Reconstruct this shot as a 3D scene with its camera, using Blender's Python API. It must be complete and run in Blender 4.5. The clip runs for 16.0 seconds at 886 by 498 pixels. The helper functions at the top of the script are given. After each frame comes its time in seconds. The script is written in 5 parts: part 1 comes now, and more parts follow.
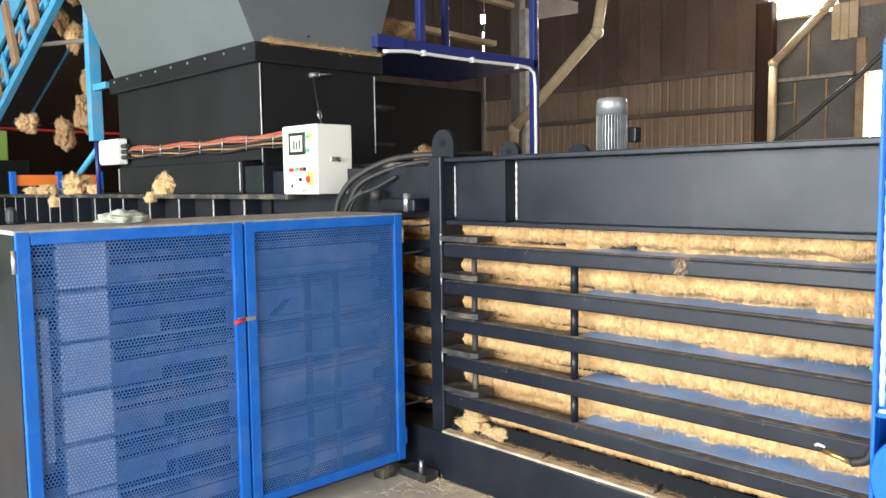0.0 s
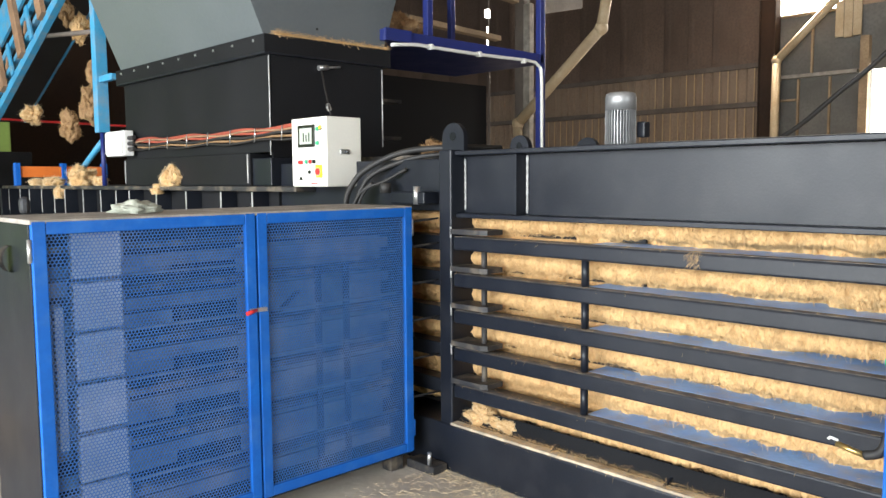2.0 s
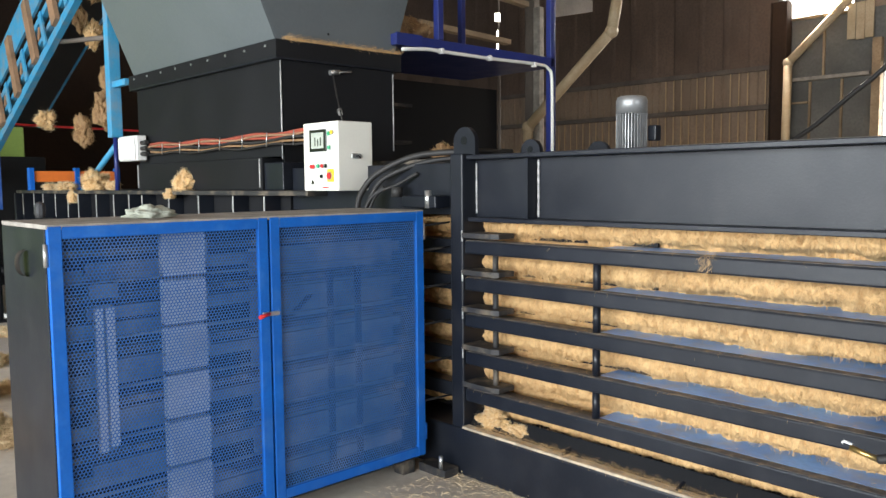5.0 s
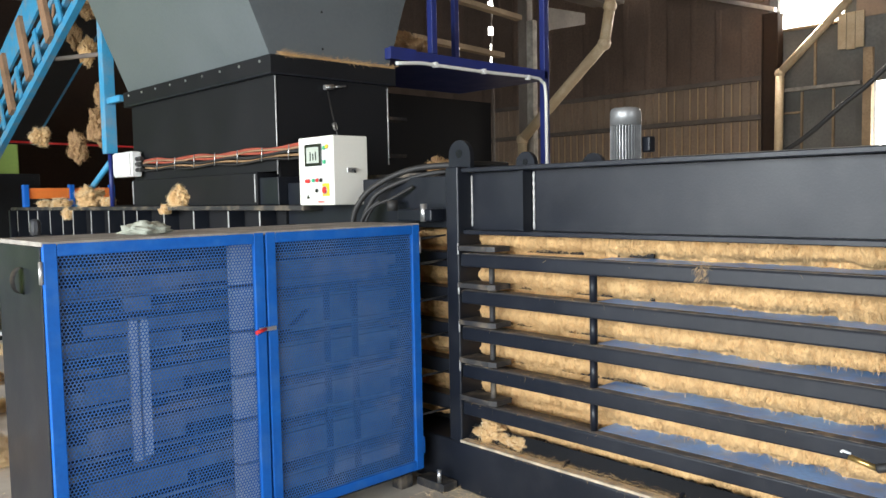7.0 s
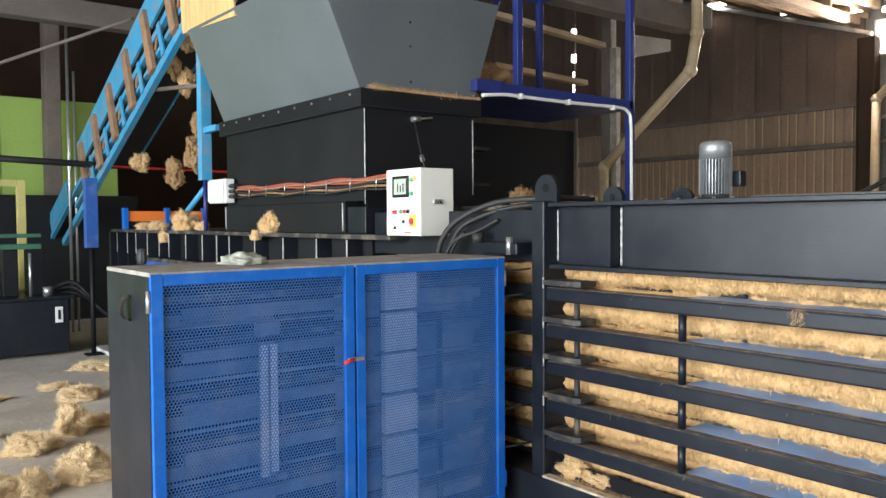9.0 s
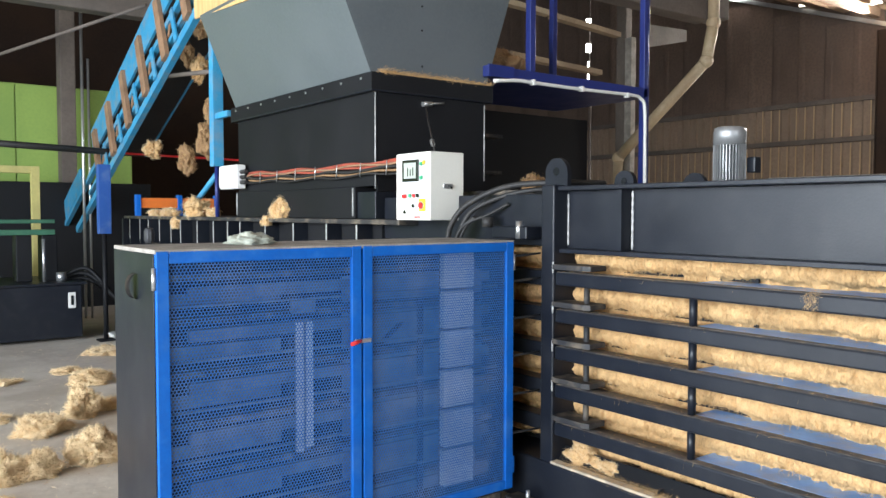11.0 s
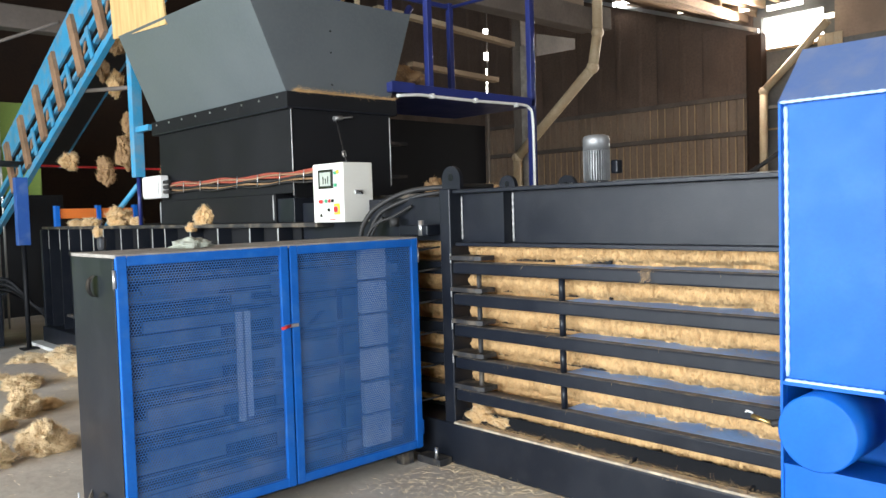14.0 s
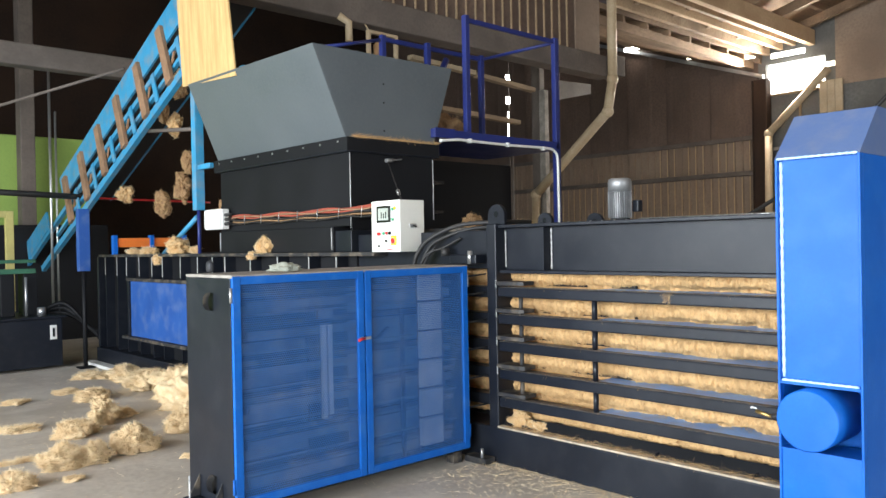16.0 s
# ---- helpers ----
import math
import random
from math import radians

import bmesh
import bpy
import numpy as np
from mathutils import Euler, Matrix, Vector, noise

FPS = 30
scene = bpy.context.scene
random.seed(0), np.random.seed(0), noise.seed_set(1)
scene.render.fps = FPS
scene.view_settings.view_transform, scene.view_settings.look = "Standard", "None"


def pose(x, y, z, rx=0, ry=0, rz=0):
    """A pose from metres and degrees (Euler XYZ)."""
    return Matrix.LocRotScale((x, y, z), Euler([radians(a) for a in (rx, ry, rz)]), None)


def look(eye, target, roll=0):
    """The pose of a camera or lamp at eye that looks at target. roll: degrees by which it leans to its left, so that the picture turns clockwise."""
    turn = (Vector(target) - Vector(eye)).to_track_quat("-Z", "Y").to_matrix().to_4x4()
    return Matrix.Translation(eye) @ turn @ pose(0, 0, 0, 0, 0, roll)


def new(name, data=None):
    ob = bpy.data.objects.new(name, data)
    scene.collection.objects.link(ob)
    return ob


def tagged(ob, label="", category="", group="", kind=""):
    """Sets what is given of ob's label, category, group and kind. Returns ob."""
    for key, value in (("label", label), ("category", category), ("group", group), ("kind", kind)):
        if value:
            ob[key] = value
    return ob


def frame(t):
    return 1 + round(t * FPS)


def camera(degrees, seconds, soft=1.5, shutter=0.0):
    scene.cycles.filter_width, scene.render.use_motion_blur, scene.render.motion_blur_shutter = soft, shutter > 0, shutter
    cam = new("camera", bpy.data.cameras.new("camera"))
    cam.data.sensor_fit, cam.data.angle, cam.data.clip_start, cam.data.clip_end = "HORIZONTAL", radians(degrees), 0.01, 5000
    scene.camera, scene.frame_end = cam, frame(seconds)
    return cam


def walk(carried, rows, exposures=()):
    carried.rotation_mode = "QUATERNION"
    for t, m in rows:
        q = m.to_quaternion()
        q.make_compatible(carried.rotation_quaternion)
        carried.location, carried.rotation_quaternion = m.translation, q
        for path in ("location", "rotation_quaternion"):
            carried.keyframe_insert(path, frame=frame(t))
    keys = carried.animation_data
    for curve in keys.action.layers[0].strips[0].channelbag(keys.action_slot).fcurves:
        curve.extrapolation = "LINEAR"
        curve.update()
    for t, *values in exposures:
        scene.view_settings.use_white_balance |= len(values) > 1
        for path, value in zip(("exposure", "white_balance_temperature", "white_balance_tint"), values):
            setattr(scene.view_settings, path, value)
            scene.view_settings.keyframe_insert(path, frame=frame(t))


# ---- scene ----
cam = camera(58.6, 16.0)
PATH = [
    (0, (0.136, 0.065, 1.65), (1.516, 1.503, 1.486), -0.8),
    (0.5, (0.103, 0.083, 1.644), (1.481, 1.523, 1.484), -1.1),
    (1, (0.088, 0.098, 1.639), (1.465, 1.54, 1.484), -1.1),
    (1.5, (0.086, 0.097, 1.642), (1.462, 1.541, 1.488), -0.8),
    (2, (0.086, 0.098, 1.639), (1.467, 1.534, 1.463), -0.4),
    (2.5, (0.088, 0.105, 1.634), (1.468, 1.539, 1.436), -0.1),
    (3, (0.083, 0.103, 1.634), (1.448, 1.55, 1.428), 0.0),
    (3.5, (0.081, 0.106, 1.634), (1.437, 1.563, 1.434), 0.1),
    (4, (0.08, 0.1, 1.636), (1.436, 1.558, 1.448), -0.2),
    (4.5, (0.076, 0.096, 1.64), (1.436, 1.552, 1.464), -0.4),
    (7, (0.07, 0.097, 1.644), (1.443, 1.544, 1.509), -1.1),
    (7.5, (0.071, 0.097, 1.642), (1.442, 1.547, 1.515), -1.4),
    (8, (0.076, 0.097, 1.643), (1.439, 1.555, 1.516), -1.5),
    (8.5, (0.04, 0.108, 1.679), (1.365, 1.602, 1.564), -0.6),
    (8.7, (0.009, 0.103, 1.707), (1.285, 1.64, 1.615), -0.5),
    (10.8, (0.023, 0.108, 1.652), (1.168, 1.747, 1.592), -0.0),
    (11, (0.049, 0.114, 1.647), (1.251, 1.709, 1.555), 0.1),
    (11.5, (0.06, 0.109, 1.645), (1.344, 1.636, 1.511), -0.3),
    (12, (0.074, 0.086, 1.643), (1.403, 1.573, 1.498), -0.5),
    (12.5, (0.068, 0.076, 1.668), (1.448, 1.521, 1.583), -0.6),
    (13, (-0.013, -0.018, 1.665), (1.388, 1.409, 1.632), -1.1),
    (13.5, (-0.194, -0.343, 1.652), (1.183, 1.106, 1.587), -1.5),
    (14, (-0.415, -0.501, 1.663), (0.953, 0.954, 1.565), -1.7),
    (14.5, (-0.73, -0.594, 1.656), (0.652, 0.847, 1.551), -1.9),
    (15, (-0.848, -0.758, 1.683), (0.525, 0.695, 1.625), -1.9),
    (15.5, (-0.979, -0.873, 1.673), (0.38, 0.594, 1.665), -1.2),
    (16, (-1.205, -0.898, 1.654), (0.155, 0.569, 1.642), -1.1),
]
walk(cam, [(t, look(eye, target, roll)) for t, eye, target, roll in PATH],
     [(0.0, 0.54, 6600, 10), (1.8, 0.42, 6600, 10), (3.0, 0.05, 6500, 10), (4.5, 0.05, 6500, 10), (8.5, 0.09, 6450, 10), (10.8, 0.27, 6150, 10), (12.5, 0.22, 6200, 10), (14.0, 0.13, 6300, 10), (16.0, 0.13, 6300, 10)])

# ---- world and light ----
world = bpy.data.worlds.new("sky")
scene.world = world
world.use_nodes = True
wn = world.node_tree.nodes
sky = wn.new("ShaderNodeTexSky")
sky.sky_type, sky.sun_disc = "NISHITA", False
sky.sun_elevation, sky.sun_rotation = radians(40), radians(250)
world.node_tree.links.new(sky.outputs[0], wn["Background"].inputs[0])
wn["Background"].inputs[1].default_value = 0.12


def area_lamp(name, eye, target, w, h, power, colour=(1, 1, 1)):
    data = bpy.data.lights.new(name, "AREA")
    data.shape, data.size, data.size_y, data.energy, data.color = "RECTANGLE", w, h, power, colour
    ob = new(name, data)
    ob.matrix_world = look(eye, target)
    return ob


# daylight through the two gateways of the shed and the bright window in the far gable
area_lamp("gateway_light_west", (-8.95, 1.5, 2.7), (0, 2.0, 1.5), 15.0, 4.8, 3400, (0.90, 0.965, 1.0))
area_lamp("gateway_light_south", (1.0, -8.95, 2.4), (1.0, 0, 1.6), 5.0, 4.2, 360, (0.88, 0.95, 1.0))
area_lamp("gable_window_light", (16.65, 7.2, 5.3), (8, 6.6, 4.2), 1.2, 0.6, 430, (1.0, 0.93, 0.82))

# ---- materials ----


def material(name, colour, rough=0.5, metal=0.0, other=None, scale=6.0, amount=0.5, grain=60.0, bump=0.15, spread=(0.35, 0.65), stretch=(1, 1, 1), dust=None, dust_amount=0.0, island=0.0, spec=0.5):
    """Base colour broken up at two scales, with roughness and relief to match."""
    m = bpy.data.materials.new(name)
    m.use_nodes = True
    nt = m.node_tree
    n, l = nt.nodes, nt.links
    b = n["Principled BSDF"]
    tc, mp = n.new("ShaderNodeTexCoord"), n.new("ShaderNodeMapping")
    mp.inputs["Scale"].default_value = stretch
    l.new(tc.outputs["Object"], mp.inputs[0])

    def tex(s, detail):
        t = n.new("ShaderNodeTexNoise")
        t.inputs["Scale"].default_value, t.inputs["Detail"].default_value = s, detail
        l.new(mp.outputs[0], t.inputs["Vector"])
        return t.outputs["Fac"]

    def ramp(fac, lo, hi):
        r = n.new("ShaderNodeMapRange")
        r.inputs[1].default_value, r.inputs[2].default_value = lo, hi
        l.new(fac, r.inputs[0])
        return r.outputs[0]

    def mix(fac, a, c):
        x = n.new("ShaderNodeMix")
        x.data_type = "RGBA"
        for sock, v in ((x.inputs[0], fac), (x.inputs[6], a), (x.inputs[7], c)):
            if isinstance(v, (int, float, tuple)):
                sock.default_value = v if not isinstance(v, tuple) else (*v[:3], 1)
            else:
                l.new(v, sock)
        return x.outputs[2]

    def times(fac, k):
        x = n.new("ShaderNodeMath")
        x.operation = "MULTIPLY"
        l.new(fac, x.inputs[0])
        x.inputs[1].default_value = k
        return x.outputs[0]

    big, small = tex(scale, 4), tex(grain, 3)
    other = other or tuple(c * 0.6 for c in colour)
    col = mix(times(ramp(big, *spread), amount), tuple(colour), tuple(other))
    col = mix(times(ramp(small, 0.4, 0.7), amount * 0.6), col, tuple(other))
    if dust:
        col = mix(times(ramp(tex(scale * 2.3, 6), 0.48, 0.68), dust_amount), col, tuple(dust))
    if island:
        info = n.new("ShaderNodeObjectInfo")
        col = mix(times(info.outputs["Random"], island), col, tuple(other))
    l.new(col, b.inputs["Base Color"])
    r = n.new("ShaderNodeMapRange")
    r.inputs[3].default_value, r.inputs[4].default_value = max(rough - 0.12, 0.03), min(rough + 0.15, 1)
    l.new(big, r.inputs[0])
    l.new(r.outputs[0], b.inputs["Roughness"])
    b.inputs["Metallic"].default_value = metal
    b.inputs["Specular IOR Level"].default_value = spec
    if bump:
        bp = n.new("ShaderNodeBump")
        bp.inputs["Strength"].default_value, bp.inputs["Distance"].default_value = bump, 0.01
        l.new(small, bp.inputs["Height"])
        l.new(bp.outputs[0], b.inputs["Normal"])
    return m


def glow(name, colour, strength):
    m = bpy.data.materials.new(name)
    m.use_nodes = True
    b = m.node_tree.nodes["Principled BSDF"]
    b.inputs["Base Color"].default_value = (*colour, 1)
    b.inputs["Emission Color"].default_value = (*colour, 1)
    b.inputs["Emission Strength"].default_value = strength
    return m


TAN, DUST = (0.68, 0.40, 0.18), (0.34, 0.27, 0.19)
CONCRETE = material("dusty_concrete", (0.54, 0.48, 0.405), 0.85, 0, (0.38, 0.33, 0.275), 0.7, 0.8, 14, 0.4, dust=(0.66, 0.61, 0.53), dust_amount=0.6)
BLACK = material("black_painted_steel", (0.0072, 0.0090, 0.0140), 0.36, 0, (0.0115, 0.0140, 0.0205), 3, 0.7, 90, 0.06, dust=(0.040, 0.041, 0.046), dust_amount=0.18, spec=0.34)
BLACK_DUSTY = material("dusty_black_steel", (0.022, 0.023, 0.028), 0.55, 0, (0.04, 0.038, 0.036), 4, 0.7, 70, 0.15, dust=(0.26, 0.21, 0.15), dust_amount=0.5, spec=0.35)
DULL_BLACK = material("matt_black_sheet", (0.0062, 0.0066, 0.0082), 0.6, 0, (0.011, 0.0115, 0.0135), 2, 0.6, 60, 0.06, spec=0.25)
DEEP_BROWN = material("deep_brown_wall", (0.03, 0.02, 0.016), 0.9, 0, (0.05, 0.03, 0.02), 1.2, 0.8, 15, 0.2, spec=0.2)
LEDGE = material("dust_covered_steel", (0.36, 0.33, 0.29), 0.9, 0, (0.17, 0.155, 0.14), 8, 0.7, 90, 0.3)
GREY = material("grey_hopper_paint", (0.092, 0.107, 0.117), 0.32, 0, (0.120, 0.136, 0.146), 1.3, 0.8, 40, 0.04)
BLUE = material("blue_gloss_paint", (0.006, 0.118, 0.50), 0.42, 0, (0.006, 0.088, 0.40), 3, 0.6, 70, 0.05, dust=(0.05, 0.18, 0.5), dust_amount=0.15, spec=0.25)
PANEL_BLUE = material("dull_blue_sheet", (0.028, 0.10, 0.36), 0.5, 0, (0.022, 0.075, 0.28), 2.5, 0.7, 60, 0.05, dust=(0.12, 0.18, 0.36), dust_amount=0.5, spec=0.3)
BLUE_SHEET = material("blue_perforated_sheet", (0.048, 0.152, 0.405), 0.5, 0, (0.030, 0.115, 0.345), 2.0, 0.6, 60, 0.0, dust=(0.15, 0.235, 0.45), dust_amount=0.55, spec=0.3)
FRAME_BLUE = material("scuffed_blue_paint", (0.006, 0.115, 0.47), 0.45, 0, (0.006, 0.085, 0.36), 4, 0.7, 70, 0.05, dust=(0.06, 0.19, 0.48), dust_amount=0.3, spec=0.25)
# tower blue under dust, greyed further to hold the glare from the roof
CAP_BLUE = material("dusty_blue_paint_with_glare", (0.07, 0.125, 0.30), 0.55, 0, (0.10, 0.15, 0.28), 3, 0.7, 50, 0.05, dust=(0.16, 0.19, 0.28), dust_amount=0.5)
MOTOR_GREY = material("grey_aluminium_paint", (0.36, 0.365, 0.37), 0.4, 0.55, (0.25, 0.255, 0.26), 12, 0.6, 70, 0.05)
MOTOR_DARK = material("grey_casting_fin_shade", (0.10, 0.105, 0.11), 0.6, 0.1, (0.06, 0.06, 0.065), 12, 0.6, 70, 0.05)
NAVY = material("navy_blue_paint", (0.018, 0.03, 0.17), 0.4, 0, (0.014, 0.024, 0.13), 4, 0.6, 60, 0.08)
CYAN = material("sky_blue_paint", (0.05, 0.33, 0.58), 0.5, 0, (0.04, 0.24, 0.42), 3, 0.6, 50, 0.1, dust=DUST, dust_amount=0.4)
RUST = material("rusty_brown_steel", (0.36, 0.21, 0.12), 0.8, 0, (0.20, 0.12, 0.07), 6, 0.8, 50, 0.25)
INNER_DIM = material("grubby_blue_primer", (0.15, 0.175, 0.235), 0.6, 0, (0.055, 0.063, 0.088), 5, 0.8, 50, 0.1)
HEAD = material("blue_white_primer", (0.42, 0.47, 0.56), 0.6, 0, (0.26, 0.29, 0.35), 6, 0.7, 50, 0.1)
BAR_DUST = material("dust_on_black_bar", (0.13, 0.12, 0.115), 0.75, 0, (0.07, 0.068, 0.07), 7, 0.8, 80, 0.2, dust=(0.36, 0.27, 0.17), dust_amount=0.6)
SILL = material("fibre_strewn_black_steel", (0.52, 0.44, 0.33), 0.9, 0, (0.24, 0.20, 0.155), 7, 0.8, 80, 0.4, dust=(0.68, 0.55, 0.38), dust_amount=0.8)
# the strong blue is the sky's reflection put into the base colour
LINER = material("worn_steel_sky_reflection", (0.25, 0.50, 0.98), 0.34, 0.0, (0.16, 0.33, 0.74), 4, 0.7, 40, 0.12, spread=(0.4, 0.6), dust=(0.40, 0.33, 0.26), dust_amount=0.35)
# blue-white colour paints the gloss highlight onto the tower's weld beads
PALE_WELD = material("blue_weld_highlight", (0.55, 0.74, 0.92), 0.3, 0, (0.3, 0.5, 0.85), 25, 0.7, 90, 0.3)
WELD = material("pale_weld_bead", (0.62, 0.62, 0.60), 0.45, 0.2, (0.3, 0.3, 0.3), 30, 0.8, 120, 0.5)
WHITE = material("cream_white_enamel", (0.80, 0.79, 0.72), 0.35, 0, (0.72, 0.71, 0.65), 3, 0.4, 60, 0.02)
WHITE_PLASTIC = material("white_plastic", (0.78, 0.78, 0.76), 0.4, 0, (0.65, 0.64, 0.6), 5, 0.4, 60, 0.02)
STEEL = material("galvanised_metal", (0.62, 0.63, 0.63), 0.32, 0.85, (0.45, 0.46, 0.47), 8, 0.5, 70, 0.05)
PVC = material("aged_cream_pipe", (0.52, 0.42, 0.28), 0.55, 0, (0.36, 0.26, 0.15), 2.5, 0.7, 30, 0.08)
RUBBER = material("black_rubber", (0.013, 0.013, 0.014), 0.6, 0, (0.03, 0.027, 0.024), 10, 0.6, 80, 0.1)
DARK = material("dark_glass", (0.012, 0.014, 0.016), 0.15, 0, (0.02, 0.02, 0.02), 5, 0.3, 50, 0)
LCD = material("grey_green_display", (0.46, 0.50, 0.44), 0.3, 0, (0.30, 0.34, 0.29), 20, 0.5, 50, 0)
RED = material("red_plastic", (0.60, 0.03, 0.03), 0.4, 0, None, 10, 0.3, 60, 0)
ORANGE = material("orange_paint", (0.80, 0.20, 0.03), 0.5, 0, (0.6, 0.14, 0.03), 3, 0.5, 40, 0.08)
ORANGE_CABLE = material("orange_red_conduit", (0.42, 0.085, 0.05), 0.5, 0, (0.22, 0.06, 0.04), 8, 0.6, 40, 0.05)
PIPE_GREEN = material("dull_green_paint", (0.04, 0.14, 0.08), 0.5, 0, (0.02, 0.08, 0.05), 5, 0.6, 50, 0.1)
YELLOW = material("yellow_plastic", (0.80, 0.55, 0.04), 0.4, 0, None, 10, 0.3, 60, 0)
GREEN = material("green_plastic", (0.05, 0.45, 0.22), 0.4, 0, None, 10, 0.3, 60, 0)
SLATE = material("slate_grey_boarding", (0.165, 0.160, 0.148), 0.75, 0, (0.09, 0.087, 0.08), 1.0, 0.8, 18, 0.15)
GREEN_WALL = material("lime_green_sheet", (0.32, 0.46, 0.10), 0.6, 0, (0.22, 0.34, 0.08), 0.8, 0.6, 20, 0.1)
PLY = material("pale_plywood", (0.72, 0.50, 0.22), 0.65, 0, (0.50, 0.31, 0.12), 2.2, 0.8, 16, 0.1, stretch=(1, 6, 0.6))
CLAD = material("brown_cladding", (0.33, 0.24, 0.17), 0.75, 0, (0.19, 0.135, 0.098), 0.7, 0.8, 18, 0.15, dust=(0.36, 0.28, 0.2), dust_amount=0.35, island=0.35)
CLAD_DARK = material("dark_brown_cladding", (0.20, 0.135, 0.10), 0.8, 0, (0.08, 0.056, 0.044), 0.6, 0.8, 18, 0.15, island=0.4)
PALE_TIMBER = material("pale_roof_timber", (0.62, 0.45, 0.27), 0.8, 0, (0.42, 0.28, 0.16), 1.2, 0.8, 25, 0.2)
TIMBER = material("old_roof_timber", (0.42, 0.30, 0.18), 0.8, 0, (0.19, 0.13, 0.08), 1.5, 0.8, 25, 0.2)
ROOF_TIMBER = material("dusty_brown_rafter", (0.30, 0.20, 0.12), 0.85, 0, (0.14, 0.09, 0.055), 1.6, 0.85, 25, 0.2, stretch=(0.4, 1, 1))
COLUMN = material("grey_brown_column", (0.16, 0.13, 0.11), 0.75, 0, (0.09, 0.075, 0.065), 2, 0.7, 25, 0.2)
FIBRE = material("golden_coir_fibre", (0.68, 0.44, 0.21), 0.95, 0, (0.38, 0.225, 0.10), 11, 0.6, 110, 0.9, spread=(0.45, 0.75), stretch=(1, 1.6, 0.7), spec=0.1)
STRAND = material("loose_coir_strand", (0.70, 0.48, 0.25), 0.9, 0, (0.42, 0.26, 0.12), 12, 0.8, 60, 0, spec=0.1)
PALE_STRAND = material("pale_coir_strand", (0.88, 0.72, 0.47), 0.9, 0, (0.64, 0.46, 0.25), 12, 0.8, 60, 0, spec=0.1)
PUFF = material("pale_fluffed_coir", (0.88, 0.71, 0.46), 0.95, 0, (0.64, 0.46, 0.26), 14, 0.7, 120, 1.0, spec=0.1)
BROWN_FIBRE = material("brown_dusty_fibre", (0.37, 0.23, 0.115), 0.95, 0, (0.20, 0.11, 0.05), 9, 0.8, 90, 0.8)
CLOTH = material("grey_green_cloth", (0.42, 0.43, 0.36), 0.9, 0, (0.25, 0.27, 0.22), 14, 0.7, 120, 0.5)
BRASS = material("brass", (0.65, 0.45, 0.16), 0.3, 0.9, (0.5, 0.34, 0.12), 10, 0.5, 60, 0.05)
GLARE = glow("daylit_glass", (1.0, 0.97, 0.90), 9.0)
GLARE_SOFT = glow("daylit_gap", (1.0, 0.90, 0.72), 3.0)

# ---- mesh helpers ----


def box(bm, x0, x1, y0, y1, z0, z1, bevel=0.0, m=None):
    r = bmesh.ops.create_cube(bm, size=1.0)
    vs = r["verts"]
    for v in vs:
        v.co = Vector((x0 + (v.co.x + 0.5) * (x1 - x0), y0 + (v.co.y + 0.5) * (y1 - y0), z0 + (v.co.z + 0.5) * (z1 - z0)))
        if m:
            v.co = m @ v.co
    if bevel:
        es = list({e for v in vs for e in v.link_edges})
        bmesh.ops.bevel(bm, geom=es, offset=bevel, segments=2, profile=0.5, affect="EDGES")
    return bm


def ring_frame(d):
    d = d.normalized()
    a = Vector((0, 0, 1)) if abs(d.z) < 0.9 else Vector((1, 0, 0))
    u = d.cross(a).normalized()
    return u, d.cross(u).normalized()


def tube(bm, points, r, seg=10, caps=True):
    """A round bar or hose through points; r a number or one for each point."""
    pts = [Vector(p) for p in points]
    rings = []
    u = None
    for i, p in enumerate(pts):
        d = (pts[min(i + 1, len(pts) - 1)] - pts[max(i - 1, 0)])
        if u is None:
            u, w = ring_frame(d)
        else:
            d.normalize()
            u = (u - d * u.dot(d)).normalized()
            w = d.cross(u)
        rr = r[i] if isinstance(r, (list, tuple)) else r
        rings.append([bm.verts.new(p + (u * math.cos(k * math.tau / seg) + w * math.sin(k * math.tau / seg)) * rr) for k in range(seg)])
    for a, b in zip(rings, rings[1:]):
        for k in range(seg):
            f = bm.faces.new((a[k], a[(k + 1) % seg], b[(k + 1) % seg], b[k]))
            f.smooth = True
    if caps:
        bm.faces.new(rings[0][::-1])
        bm.faces.new(rings[-1])
    return bm


def curve_points(pts, n=8):
    """Catmull-Rom through pts."""
    p = [Vector(q) for q in pts]
    p = [p[0] * 2 - p[1]] + p + [p[-1] * 2 - p[-2]]
    out = []
    for i in range(1, len(p) - 2):
        for k in range(n):
            t = k / n
            out.append(0.5 * (2 * p[i] + (p[i + 1] - p[i - 1]) * t + (2 * p[i - 1] - 5 * p[i] + 4 * p[i + 1] - p[i + 2]) * t * t + (3 * p[i] - p[i - 1] - 3 * p[i + 1] + p[i + 2]) * t ** 3))
    return out + [p[-2]]


def prism(bm, poly, offset):
    """A closed polygon of points pushed out by offset."""
    off = Vector(offset)
    a = [bm.verts.new(Vector(p)) for p in poly]
    b = [bm.verts.new(Vector(p) + off) for p in poly]
    bm.faces.new(a[::-1])
    bm.faces.new(b)
    n = len(a)
    for k in range(n):
        bm.faces.new((a[k], a[(k + 1) % n], b[(k + 1) % n], b[k]))
    return bm


def thing(name, base, label, category, group="", kind=""):
    ob = new(name)
    ob.empty_display_size = 0.1
    ob.location = base
    return tagged(ob, label, category, group, kind)


def root_place(ob):
    while ob.parent:
        ob = ob.parent
    return Vector(ob.location)


